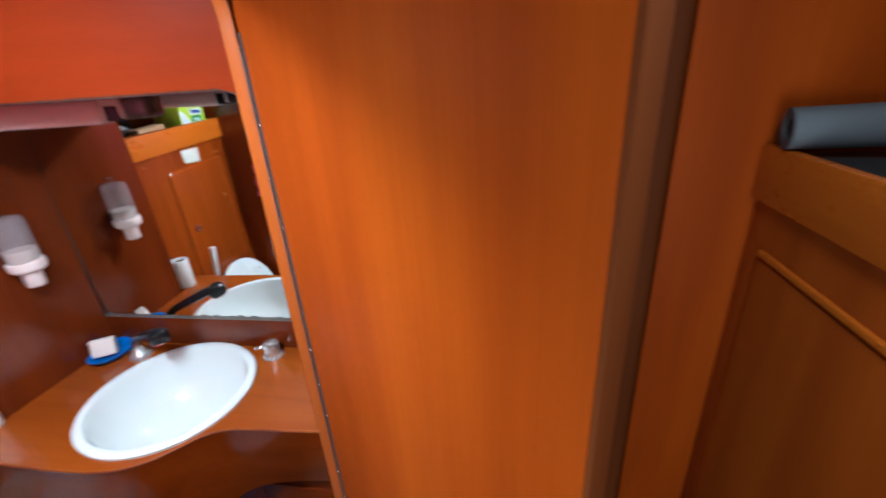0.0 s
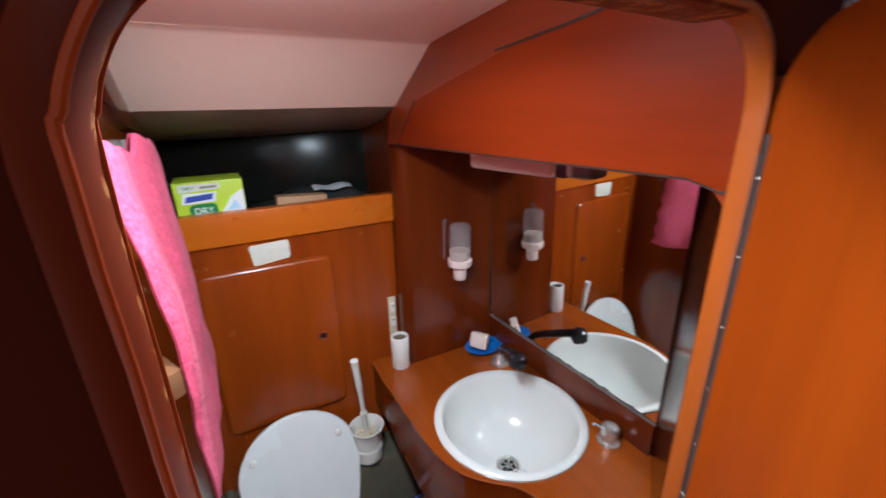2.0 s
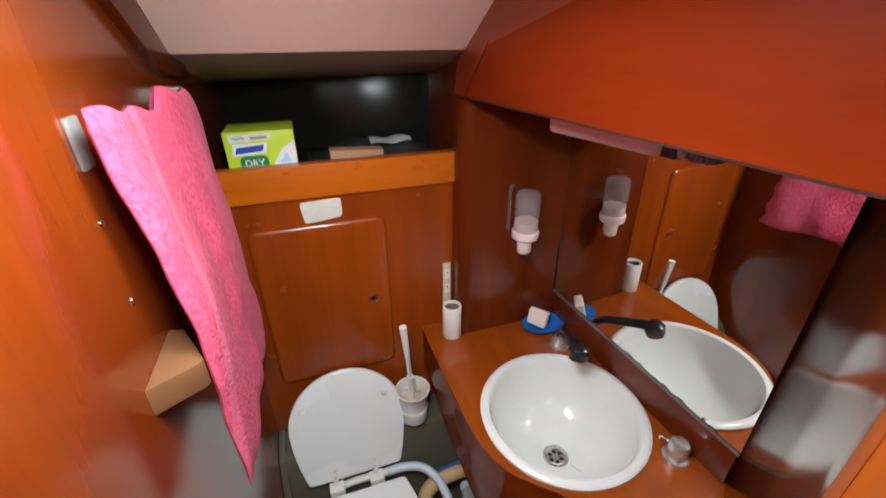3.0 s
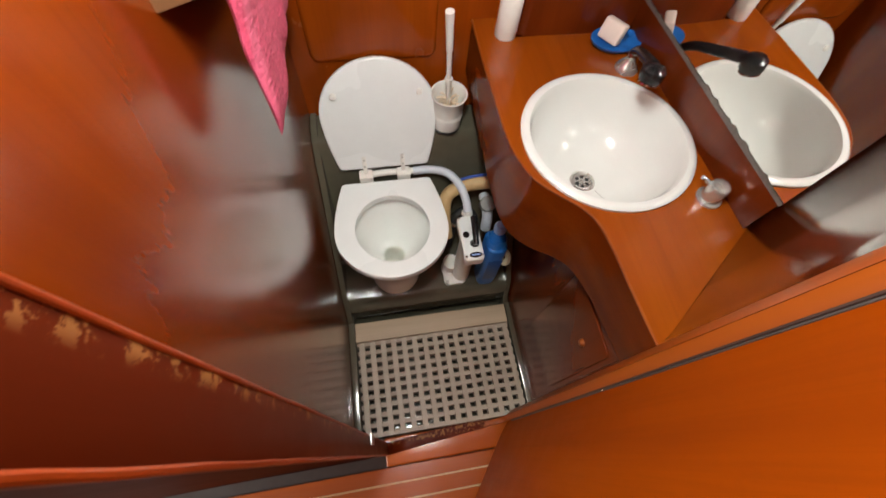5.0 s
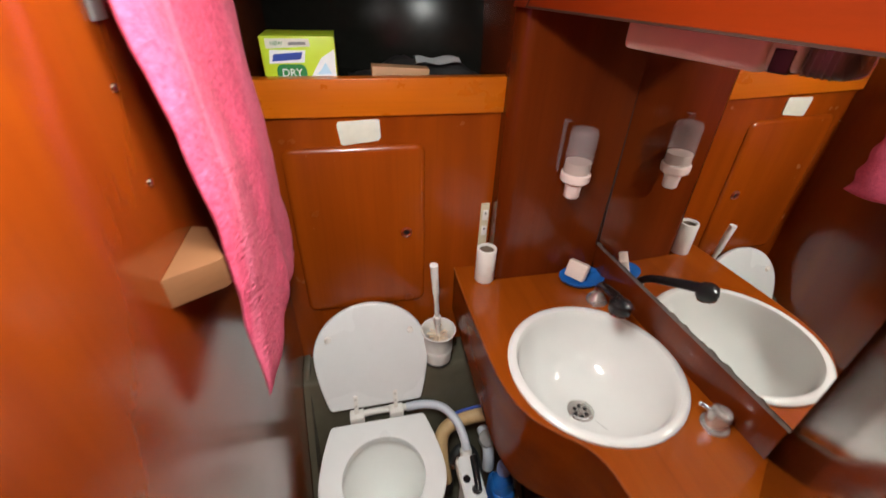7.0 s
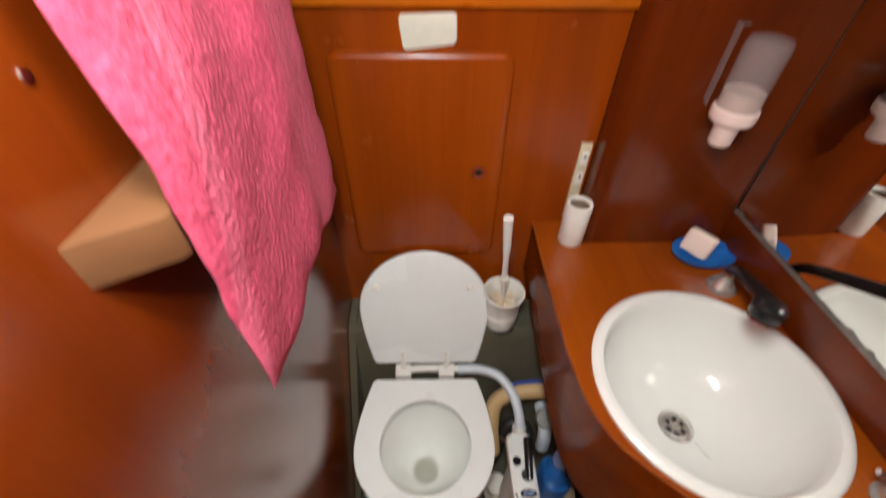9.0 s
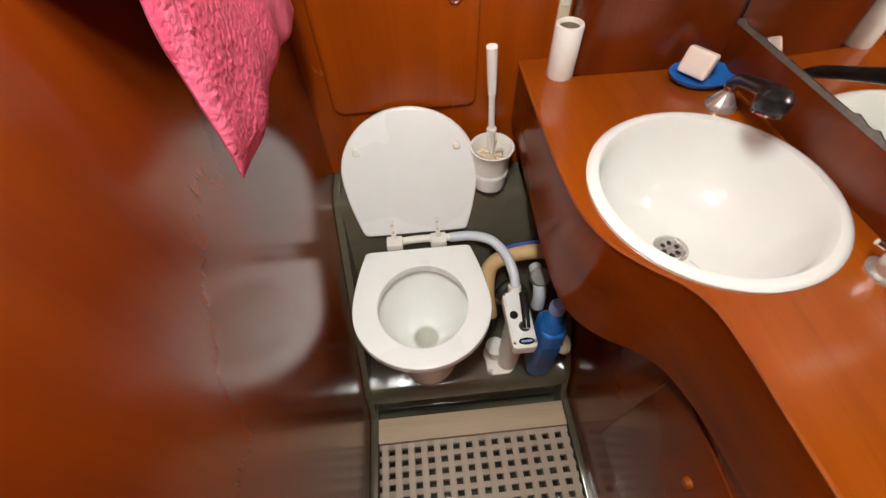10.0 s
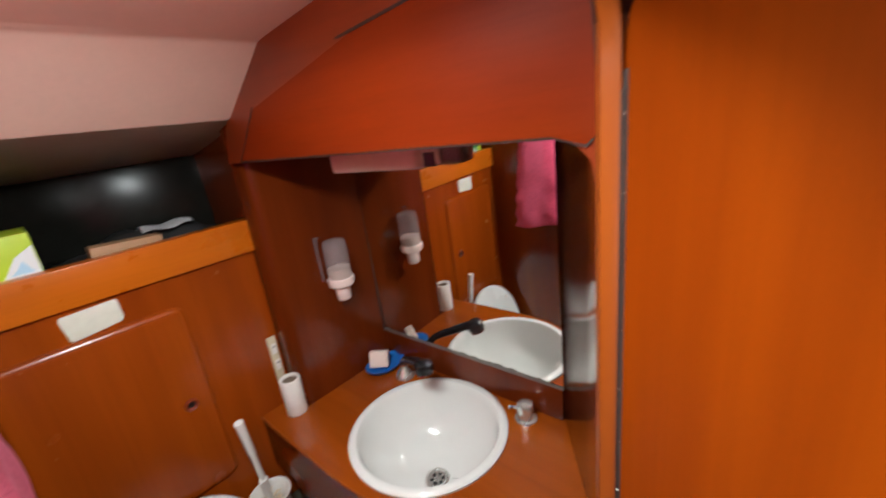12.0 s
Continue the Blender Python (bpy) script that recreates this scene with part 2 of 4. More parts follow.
def towel_stripe(direction, offset, half, soft, colour, amount, base):
    """A flat-woven stripe of paler cloth, straight along the towel."""
    co = t_towel.nodes.new("ShaderNodeTexCoord")
    dot = t_towel.nodes.new("ShaderNodeVectorMath")
    dot.operation = "DOT_PRODUCT"
    dot.inputs[1].default_value = direction
    t_towel.links.new(co.outputs["Object"], dot.inputs[0])
    rng = t_towel.nodes.new("ShaderNodeMapRange")
    rng.inputs[1].default_value, rng.inputs[2].default_value = offset - half - soft, offset + half + soft
    t_towel.links.new(dot.outputs["Value"], rng.inputs[0])
    e = soft / (2 * (half + soft))
    k = amount
    mask = ramp(t_towel, rng.outputs[0], [(0.0, (0, 0, 0)), (e, (k, k, k)), (1 - e, (k, k, k)), (1.0, (0, 0, 0))])
    return mix(t_towel, base, colour, mask)


c_towel = towel_stripe((0, 1, -0.20), -0.207, 0.010, 0.004, (0.74, 0.16, 0.27), 0.4, c_towel)
c_towel = towel_stripe((0, 1, -0.02), 0.16, 0.125, 0.02, (0.76, 0.16, 0.28), 0.35, c_towel)
t_towel.links.new(c_towel, b_towel.inputs["Base Color"])
b_towel.inputs["Roughness"].default_value, b_towel.inputs["Sheen Weight"].default_value = 0.98, 0.02
relief(t_towel, b_towel, tufts, 0.7, 0.003)
M_TOWEL = m_towel


# ---- building helpers ----
BASE = {}


def origin_of(ob):
    while ob.parent:
        ob = ob.parent
    return BASE[ob.name]


def to_object(name, bm, material, at, smooth=True):
    bmesh.ops.translate(bm, verts=bm.verts, vec=-Vector(at))
    bmesh.ops.recalc_face_normals(bm, faces=bm.faces)
    me = bpy.data.meshes.new(name)
    bm.to_mesh(me)
    bm.free()
    me.materials.append(material)
    if smooth:
        me.shade_smooth()
        me.set_sharp_from_angle(angle=radians(38))
    return new(name, me)


def part(name, bm, material, parent, label=""):
    """One mesh under a thing or under a part."""
    ob = to_object(name, bm, material, origin_of(parent))
    ob.parent = parent
    return tagged(ob, label)


def thing(name, at, label, category, group="", kind=""):
    ob = new(name)
    ob.empty_display_size = 0.05
    ob.location = at
    BASE[ob.name] = Vector(at)
    return tagged(ob, label, category, group, kind)


def solid(name, bm, material, at, label="", category="", group="", kind=""):
    ob = to_object(name, bm, material, at)
    ob.location = at
    BASE[ob.name] = Vector(at)
    return tagged(ob, label, category, group, kind)


def merge(*meshes):
    out = bmesh.new()
    for b in meshes:
        me = bpy.data.meshes.new("tmp")
        b.to_mesh(me)
        b.free()
        out.from_mesh(me)
        bpy.data.meshes.remove(me)
    return out


def soften(bm, width, segments=2, angle=30):
    edges = [e for e in bm.edges if len(e.link_faces) == 2 and e.calc_face_angle(0) > radians(angle)]
    if edges and width > 0:
        bmesh.ops.bevel(bm, geom=edges, offset=width, segments=segments, profile=0.6, affect="EDGES", clamp_overlap=True)
    return bm


def box(x0, x1, y0, y1, z0, z1, bevel=0.002, segments=2):
    bm = bmesh.new()
    bmesh.ops.create_cube(bm, size=1)
    for v in bm.verts:
        v.co = Vector((x0 + (v.co.x + 0.5) * (x1 - x0), y0 + (v.co.y + 0.5) * (y1 - y0), z0 + (v.co.z + 0.5) * (z1 - z0)))
    return soften(bm, bevel, segments)


def extrude(outline, a, b, axis="z", bevel=0.0, holes=(), segments=2):
    """A flat outline drawn in two axes, pulled along the third; holes are outlines cut right through."""
    put = {"z": lambda u, v, w: (u, v, w), "y": lambda u, v, w: (u, w, v), "x": lambda u, v, w: (w, u, v)}[axis]
    bm = bmesh.new()
    edges = []
    for loop in (outline, *holes):
        vs = [bm.verts.new(put(u, v, a)) for u, v in loop]
        edges += [bm.edges.new((vs[i], vs[(i + 1) % len(vs)])) for i in range(len(vs))]
    if holes:
        bmesh.ops.triangle_fill(bm, use_beauty=True, use_dissolve=False, edges=edges)
    else:
        bm.faces.new(list(bm.verts))
    made = bmesh.ops.extrude_face_region(bm, geom=list(bm.faces))
    step = Vector(put(0, 0, b - a))
    bmesh.ops.translate(bm, verts=[g for g in made["geom"] if isinstance(g, bmesh.types.BMVert)], vec=step)
    bmesh.ops.recalc_face_normals(bm, faces=bm.faces)
    return soften(bm, bevel, segments) if bevel else bm


def rounded(x0, x1, y0, y1, r, n=6):
    """A rectangle with rounded corners, as an outline."""
    out = []
    for cx, cy, a0 in ((x1 - r, y1 - r, 0), (x0 + r, y1 - r, 90), (x0 + r, y0 + r, 180), (x1 - r, y0 + r, 270)):
        out += [(cx + r * math.cos(radians(a0 + 90 * i / n)), cy + r * math.sin(radians(a0 + 90 * i / n))) for i in range(n + 1)]
    return out


def oval(cx, cy, rx, ry, n=40):
    return [(cx + rx * math.cos(2 * math.pi * i / n), cy + ry * math.sin(2 * math.pi * i / n)) for i in range(n)]


def lathe(profile, centre, n=32, axis=(0, 0, 1)):
    """A profile of (radius, height) turned about an axis through centre."""
    bm = bmesh.new()
    rows = []
    for r, h in profile:
        if r < 1e-6:
            rows.append([bm.verts.new((0, 0, h))])
        else:
            rows.append([bm.verts.new((r * math.cos(2 * math.pi * i / n), r * math.sin(2 * math.pi * i / n), h)) for i in range(n)])
    for a, b in zip(rows, rows[1:]):
        for i in range(n):
            j = (i + 1) % n
            if len(a) == 1 and len(b) == 1:
                continue
            if len(a) == 1:
                bm.faces.new((a[0], b[i], b[j]))
            elif len(b) == 1:
                bm.faces.new((a[i], a[j], b[0]))
            else:
                bm.faces.new((a[i], a[j], b[j], b[i]))
    turn = Vector((0, 0, 1)).rotation_difference(Vector(axis)).to_matrix().to_4x4()
    bmesh.ops.transform(bm, matrix=Matrix.Translation(centre) @ turn, verts=bm.verts)
    return bm


def smooth_line(points, steps=8):
    pts = [Vector(p) for p in points]
    pts = [2 * pts[0] - pts[1]] + pts + [2 * pts[-1] - pts[-2]]
    out = []
    for i in range(1, len(pts) - 2):
        for k in range(steps):
            u = k / steps
            p0, p1, p2, p3 = pts[i - 1:i + 3]
            out.append(0.5 * (2 * p1 + (p2 - p0) * u + (2 * p0 - 5 * p1 + 4 * p2 - p3) * u * u + (3 * p1 - p0 - 3 * p2 + p3) * u ** 3))
    out.append(pts[-2])
    return out


def tube(points, radius, n=14, steps=8, radii=None):
    line = smooth_line(points, steps)
    bm = bmesh.new()
    rings, side = [], Vector((0.3, 0.5, 0.8))
    for i, p in enumerate(line):
        d = (line[min(i + 1, len(line) - 1)] - line[max(i - 1, 0)]).normalized()
        side = (side - d * side.dot(d)).normalized()
        other = d.cross(side)
        r = radius if radii is None else radii[0] + (radii[1] - radii[0]) * i / (len(line) - 1)
        rings.append([bm.verts.new(p + r * (side * math.cos(2 * math.pi * k / n) + other * math.sin(2 * math.pi * k / n))) for k in range(n)])
    for a, b in zip(rings, rings[1:]):
        for k in range(n):
            bm.faces.new((a[k], a[(k + 1) % n], b[(k + 1) % n], b[k]))
    bm.faces.new(rings[0])
    bm.faces.new(rings[-1])
    return bm


def grid(nu, nv, place):
    """A sheet of nu by nv cells, placed by place(u, v) with u and v from 0 to 1."""
    bm = bmesh.new()
    vs = [[bm.verts.new(place(i / nu, j / nv)) for j in range(nv + 1)] for i in range(nu + 1)]
    for i in range(nu):
        for j in range(nv):
            bm.faces.new((vs[i][j], vs[i + 1][j], vs[i + 1][j + 1], vs[i][j + 1]))
    return bm


def words(text, size, matrix, depth=0.0005):
    cu = bpy.data.curves.new("words", "FONT")
    cu.body, cu.size, cu.extrude, cu.align_x, cu.align_y = text, size, depth, "CENTER", "CENTER"
    ob = bpy.data.objects.new("words", cu)
    scene.collection.objects.link(ob)
    me = bpy.data.meshes.new_from_object(ob.evaluated_get(bpy.context.evaluated_depsgraph_get()))
    bpy.data.objects.remove(ob)
    bm = bmesh.new()
    bm.from_mesh(me)
    bpy.data.meshes.remove(me)
    bmesh.ops.transform(bm, matrix=matrix, verts=bm.verts)
    return bm


S = "structure"
O = (0, 0, 0)

# ---- the washroom: walls ----
JAMB_L, JAMB_R, HEAD_Z, SOLE_Z = 0.1005, 0.499, 1.634, -0.06
COUNTER = 0.862
BACK = 0.85

solid("wall_left", box(-0.02, 0.0, -0.044, 1.32, -0.2, 1.80, 0), M_WALL, O, "glossy varnished mahogany side wall", "wall", kind=S)
solid("wall_back", box(0.0, 0.86, BACK, BACK + 0.018, -0.05, 1.288, 0), M_BACK, O, "varnished mahogany rear wall below an open shelf", "wall", kind=S)
# bulkhead with a rounded doorway
opening = rounded(JAMB_L, JAMB_R, -0.012, HEAD_Z, 0.066, 8)
def slant(bm):
    # the bulkhead stands a few degrees off square
    for v in bm.verts:
        v.co.y += 0.095 * (max(-0.1, min(0.8, v.co.x)) - JAMB_L)
    return bm


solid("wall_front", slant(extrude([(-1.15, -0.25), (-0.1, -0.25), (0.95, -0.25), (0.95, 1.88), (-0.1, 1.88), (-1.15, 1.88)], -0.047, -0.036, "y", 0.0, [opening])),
      M_BULK_SHADE, O, "mahogany bulkhead with a rounded doorway, passage shade painted in", "wall", kind=S)
ring_in = rounded(JAMB_L + 0.001, JAMB_R - 0.001, -0.011, HEAD_Z - 0.001, 0.065, 8)
def half_lining(left):
    bm = slant(extrude(rounded(JAMB_L - 0.010, JAMB_R + 0.003, -0.022, HEAD_Z + 0.008, 0.070, 8), -0.054, -0.0174 if left else -0.036, "y", 0.003, [ring_in]))
    gone = [f for f in bm.faces if (f.calc_center_median().x > 0.30) == left]
    bmesh.ops.delete(bm, geom=gone, context="FACES")
    return bm


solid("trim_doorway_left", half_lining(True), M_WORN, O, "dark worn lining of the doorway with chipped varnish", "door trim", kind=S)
solid("trim_doorway_right", half_lining(False), M_EDGE, O, "varnished mahogany lining on the hinge side", "door trim", kind=S)
for nm, y, r_bead in (("trim_bead_outer", -0.0532, 0.0016), ("trim_bead_inner", -0.0182, 0.0012)):
    arc = [(JAMB_L + 0.0008 + 0.065 * (1 - math.cos(radians(a))), y, HEAD_Z - 0.066 + 0.065 * math.sin(radians(a))) for a in range(0, 91, 15)]
    bead = tube([(JAMB_L + 0.0008, y, 0.08 + 0.1055 * k) for k in range(14)] + arc, r_bead, 8, 4)
    for v in bead.verts:
        v.co.x += 0.0007 * noise.noise(v.co * 45)
        v.co.y += 0.0007 * noise.noise(v.co * 45 + Vector((9, 0, 0)))
    solid(nm, bead, M_FRAME, O, "worn orange edge of the doorway lining", "door trim", kind=S)
solid("wall_diagonal", extrude([(0.5335, 0.0145), (0.556, 0.0225), (0.582, 0.029), (0.602, 0.036), (0.620, 0.047), (0.846, 0.213), (0.87, 0.213), (0.87, -0.002), (0.5335, -0.002)], -0.05, 1.78, "z"), M_DIAG, O,
      "dark varnished panel set at an angle beside the mirror", "wall", kind=S)
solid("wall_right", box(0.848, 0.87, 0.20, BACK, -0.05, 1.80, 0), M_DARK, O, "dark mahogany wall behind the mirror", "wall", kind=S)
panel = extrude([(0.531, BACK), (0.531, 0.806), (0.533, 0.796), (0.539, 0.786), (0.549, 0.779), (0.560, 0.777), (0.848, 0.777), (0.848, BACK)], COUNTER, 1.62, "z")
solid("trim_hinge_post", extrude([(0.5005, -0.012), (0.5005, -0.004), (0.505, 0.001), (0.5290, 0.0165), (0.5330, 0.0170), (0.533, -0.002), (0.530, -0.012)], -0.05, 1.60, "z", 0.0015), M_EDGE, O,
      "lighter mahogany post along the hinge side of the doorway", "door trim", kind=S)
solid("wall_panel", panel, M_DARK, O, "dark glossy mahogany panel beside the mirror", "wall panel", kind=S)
solid("wall_shelf_side", box(0.548, 0.86, BACK + 0.018, 1.16, 1.25, 1.72, 0), M_DARK, O, "dark wooden end of the shelf", "wall", kind=S)
solid("backdrop_hull", grid(24, 16, lambda u, v: (-0.02 + 0.62 * u, 1.118 - 0.19 * (0.62 * u - 0.43) + 0.35 * (0.62 * u - 0.43) ** 2 + 0.17 * (0.34 * v - 0.187) + 0.6 * (0.34 * v - 0.187) ** 2, 1.30 + 0.34 * v)), M_HULL, O,
      "glossy black hull liner behind the shelf", "hull", kind=S)
# flat grey band added where the hull liner turns lighter at the top
solid("backdrop_grey_band", grid(8, 3, lambda u, v: (-0.02 + 0.60 * u, 1.098 - 0.03 * v, 1.545 + 0.06 * v)), M_UNDER, O, "added grey band across the top of the hull liner", "hull", kind=S)
solid("shelf_floor", box(0.0, 0.56, BACK + 0.018, 1.30, 1.305, 1.325, 0), M_HULL, O, "black shelf floor behind the rail", "shelf", kind=S)
solid("trim_shelf_rail", box(0.0, 0.546, BACK - 0.012, BACK + 0.020, 1.288, 1.363, 0.003), M_FIDDLE, O, "lighter mahogany fiddle rail along the shelf", "rail", kind=S)

# ceiling and its dropped ledge
def ceiling_sheet(u, v):
    prof = ((-0.045, 1.752), (0.30, 1.735), (0.58, 1.702), (0.605, 1.697), (0.625, 1.682), (0.752, 1.592), (0.765, 1.583))
    k = min(int(v * 6), 5)
    f = v * 6 - k
    y, z = prof[k][0] + (prof[k + 1][0] - prof[k][0]) * f, prof[k][1] + (prof[k + 1][1] - prof[k][1]) * f
    return (0.73 * u, y + 0.02 * (u - 0.5) * (v > 0.4), z)


solid("ceiling", merge(grid(6, 24, ceiling_sheet), box(-0.02, 0.86, -0.03, 1.34, 1.80, 1.82, 0)), M_LINER, O, "cream padded headliner with a dropped ledge", "ceiling", kind=S)
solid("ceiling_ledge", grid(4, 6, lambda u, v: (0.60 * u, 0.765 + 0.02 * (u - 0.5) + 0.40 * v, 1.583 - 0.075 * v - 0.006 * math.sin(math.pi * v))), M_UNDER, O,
      "underside of the ceiling ledge, grey lifted to look lit", "ceiling", kind=S)
side_trim = extrude([(0.455, 1.80), (0.480, 1.690), (0.585, 1.628), (0.690, 1.560), (0.85, 1.540), (0.85, 1.80)], 0.0, 0.014, "x", 0.002)
solid("trim_ceiling_side", side_trim, M_DARK, O, "dark mahogany board where wall meets ceiling", "trim", kind=S)

# locker front above the mirror
face = [(0.095, 1.494), (0.80, 1.490), (0.80, 1.56), (0.66, 1.72), (0.035, 1.77), (0.035, 1.44), (0.046, 1.440), (0.052, 1.468), (0.068, 1.487)]


def lean_locker(bm):
    # the locker front runs at an angle, further from the doorway side
    for v in bm.verts:
        k = (0.80 - v.co.y) / 0.70
        low = max(0.0, min(1.0, (1.72 - v.co.z) / 0.20))
        v.co.x += 0.084 * k * max(0.30, min(1.0, 1 - 0.70 * (v.co.z - 1.49) / 0.20)) - 0.010 - 0.021 * max(0.0, min(1.0, (1.62 - v.co.z) / 0.12))
        if 1.584 < v.co.z < 1.715:
            v.co.z = 1.584 + 0.93 * (v.co.z - 1.584)
        v.co.z += 0.005 * low + 0.010 * k * (1 - low)
    return bm


locker = thing("wall_locker", (0.55, 0.4, 1.487), "red-brown varnished locker front above the mirror", "locker")
part("frame", lean_locker(extrude(face, 0.544, 0.560, "x", 0.002)), M_FRAME, locker, "darker mahogany frame")
part("front_panel", lean_locker(extrude([(0.092, 1.497), (0.740, 1.494), (0.640, 1.637), (0.250, 1.676), (0.037, 1.704), (0.037, 1.50), (0.055, 1.486)], 0.5385, 0.5455, "x", 0.002)), M_LOCKER, locker)
groove = [(0.089, 1.4945), (0.744, 1.4915), (0.642, 1.6400), (0.250, 1.6792), (0.036, 1.7075), (0.036, 1.50), (0.054, 1.4835)]
inner = [(0.092, 1.4975), (0.7395, 1.4945), (0.6396, 1.6365), (0.250, 1.6755), (0.0375, 1.7035), (0.0375, 1.50), (0.0552, 1.4865)]
part("groove", lean_locker(extrude(groove, 0.5378, 0.5450, "x", 0.0, [inner])), M_GASKET, locker, "dark joint round the panel")
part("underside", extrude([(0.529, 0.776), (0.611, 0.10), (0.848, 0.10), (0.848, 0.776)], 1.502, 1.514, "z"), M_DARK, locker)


# ---- mirror, counter and basin ----
def mirror_x(y, z):
    return 0.826 - (y - 0.5) * 0.0327 - (z - 1.1) * 0.0130


mir = thing("mirror", (0.82, 0.5, 0.95), "frameless wall mirror with chipped lower edge", "mirror")
MB, MT, MY0, MY1 = 0.949, 1.500, 0.209, 0.7755
glass = bmesh.new()
corners = [(MY0, MB), (MY1, MB), (MY1, MT), (MY0, MT)]
fr = [glass.verts.new((mirror_x(y, z), y, z)) for y, z in corners]
bk = [glass.verts.new((mirror_x(y, z) + 0.004, y, z)) for y, z in corners]
glass.faces.new(fr), glass.faces.new(bk)
for i in range(4):
    glass.faces.new((fr[i], fr[(i + 1) % 4], bk[(i + 1) % 4], bk[i]))
part("glass", glass, M_MIRROR, mir)
part("edge_strip", box(0.8140, 0.8165, 0.7752, 0.7768, MB - 0.004, MT, 0.0003), M_GASKET, mir, "thin dark edge strip")
chips = bmesh.new()
rnd = random.Random(4)
top = [(MY0 + (MY1 - MY0) * i / 60, MB + 0.004 + (0.006 * rnd.random() if rnd.random() > 0.6 else 0.001)) for i in range(61)]
vs_t = [chips.verts.new((mirror_x(y, z) - 0.0012, y, z)) for y, z in top]
vs_b = [chips.verts.new((mirror_x(y, MB) - 0.0012, y, MB - 0.004)) for y, z in top]
for i in range(60):
    chips.faces.new((vs_t[i], vs_t[i + 1], vs_b[i + 1], vs_b[i]))
part("flaked_edge", chips, M_FLAKE, mir, "dull grey flaked silvering")
solid("backsplash", extrude([(mirror_x(0.212, 0.9) - 0.001, 0.2125), (mirror_x(0.776, 0.9) - 0.001, 0.7765), (0.848, 0.7765), (0.848, 0.2125)], COUNTER, MB - 0.003, "z", 0.0015), M_DARK, (0.82, 0.5, COUNTER), "low varnished upstand under the mirror", "backsplash")

edge = [Vector((p[0], p[1], 0)) for p in ((0.443, 0.849), (0.441, 0.740), (0.441, 0.620), (0.443, 0.500), (0.452, 0.425), (0.473, 0.372), (0.510, 0.330), (0.545, 0.298), (0.567, 0.258), (0.576, 0.200), (0.580, 0.130), (0.588, 0.027))]
front_line = [(p.x, p.y) for p in smooth_line(edge, 5)]
BASIN, BR = (0.650, 0.4535), 0.1815
top_outline = front_line + [(0.596, 0.033), (0.619, 0.0465), (0.846, 0.2130), (0.847, 0.7765), (0.531, 0.7765), (0.531, 0.849)]
countertop = thing("countertop", (0.6, 0.45, COUNTER - 0.022), "curved varnished wooden vanity top with a round basin", "countertop")
part("top", extrude(top_outline, COUNTER - 0.022, COUNTER, "z", 0.0, [oval(BASIN[0], BASIN[1], BR - 0.012, BR - 0.012)]), M_TOP, countertop)


def apron_sheet(u, v):
    n = len(front_line) - 1
    k = min(int(u * n), n - 1)
    f = u * n - k
    x, y = (front_line[k][i] + (front_line[k + 1][i] - front_line[k][i]) * f for i in (0, 1))
    drop = 0.150 + 0.075 * math.sin(math.pi * min(1.0, u * 1.02)) ** 2 + 0.012 * max(0.0, u - 0.75) / 0.25
    return (x - 0.001 + 0.035 * v * v * max(0.0, u - 0.62), y, COUNTER - 0.002 - v * drop)


apron = grid(44, 5, apron_sheet)
bmesh.ops.solidify(apron, geom=list(apron.faces), thickness=0.012)
lip = tube([(p.x - 0.001, p.y, COUNTER - 0.003) for p in edge], 0.0032, 8, 6)
part("edging", lip, M_EDGE, countertop, "worn lighter wooden edging")

cabinet = thing("vanity_cabinet", (0.57, 0.2, 0.0), "dark mahogany cabinet under the washbasin", "cabinet")
part("apron", apron, M_APRON, cabinet, "curved glossy mahogany skirt")
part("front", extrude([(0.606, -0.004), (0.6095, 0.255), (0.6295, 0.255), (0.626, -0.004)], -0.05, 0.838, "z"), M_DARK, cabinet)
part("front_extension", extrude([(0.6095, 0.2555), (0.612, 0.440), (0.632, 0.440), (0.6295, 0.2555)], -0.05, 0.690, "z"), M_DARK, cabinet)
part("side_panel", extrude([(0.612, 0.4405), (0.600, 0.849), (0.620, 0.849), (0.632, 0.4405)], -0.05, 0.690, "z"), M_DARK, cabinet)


def on_front(y, out=0.0):
    return 0.606 + (y + 0.004) * 0.0135 - out


outline = rounded(0.050, 0.250, 0.230, 0.655, 0.012, 4)
cdoor = extrude(outline, -0.006, 0.0, "x", 0.002)
for v in cdoor.verts:
    v.co.x += on_front(v.co.y)
cd = part("door", cdoor, M_DARK, cabinet)
part("lock", lathe([(0, 0.010), (0.006, 0.010), (0.009, 0.006), (0.010, 0.0)], (on_front(0.105, 0.005), 0.105, 0.560), 20, (-1, 0.01, 0)), M_EDGE, cd, "small red-brown latch ring")

basin = thing("washbasin", (BASIN[0], BASIN[1], COUNTER), "white round ceramic washbasin set in the vanity top", "washbasin")
prof = [(BR, 0.0), (BR + 0.001, 0.006), (BR - 0.003, 0.010), (BR - 0.010, 0.0115), (BR - 0.017, 0.0095), (BR - 0.0205, 0.003), (BR - 0.023, -0.010), (BR - 0.031, -0.045), (BR - 0.052, -0.085),
        (BR - 0.085, -0.115), (BR - 0.115, -0.130), (0.03, -0.138), (0.022, -0.141), (0.0, -0.142)]
part("bowl", lathe(prof, (BASIN[0], BASIN[1], COUNTER), 64), M_WHITE, basin)
DR = (0.646, 0.444, COUNTER - 0.1405)
drain = part("drain", lathe([(0.030, 0.0), (0.030, 0.004), (0.024, 0.0055), (0.022, 0.002), (0.0, 0.002)], DR, 32), M_DRAIN, basin, "chrome drain strainer")
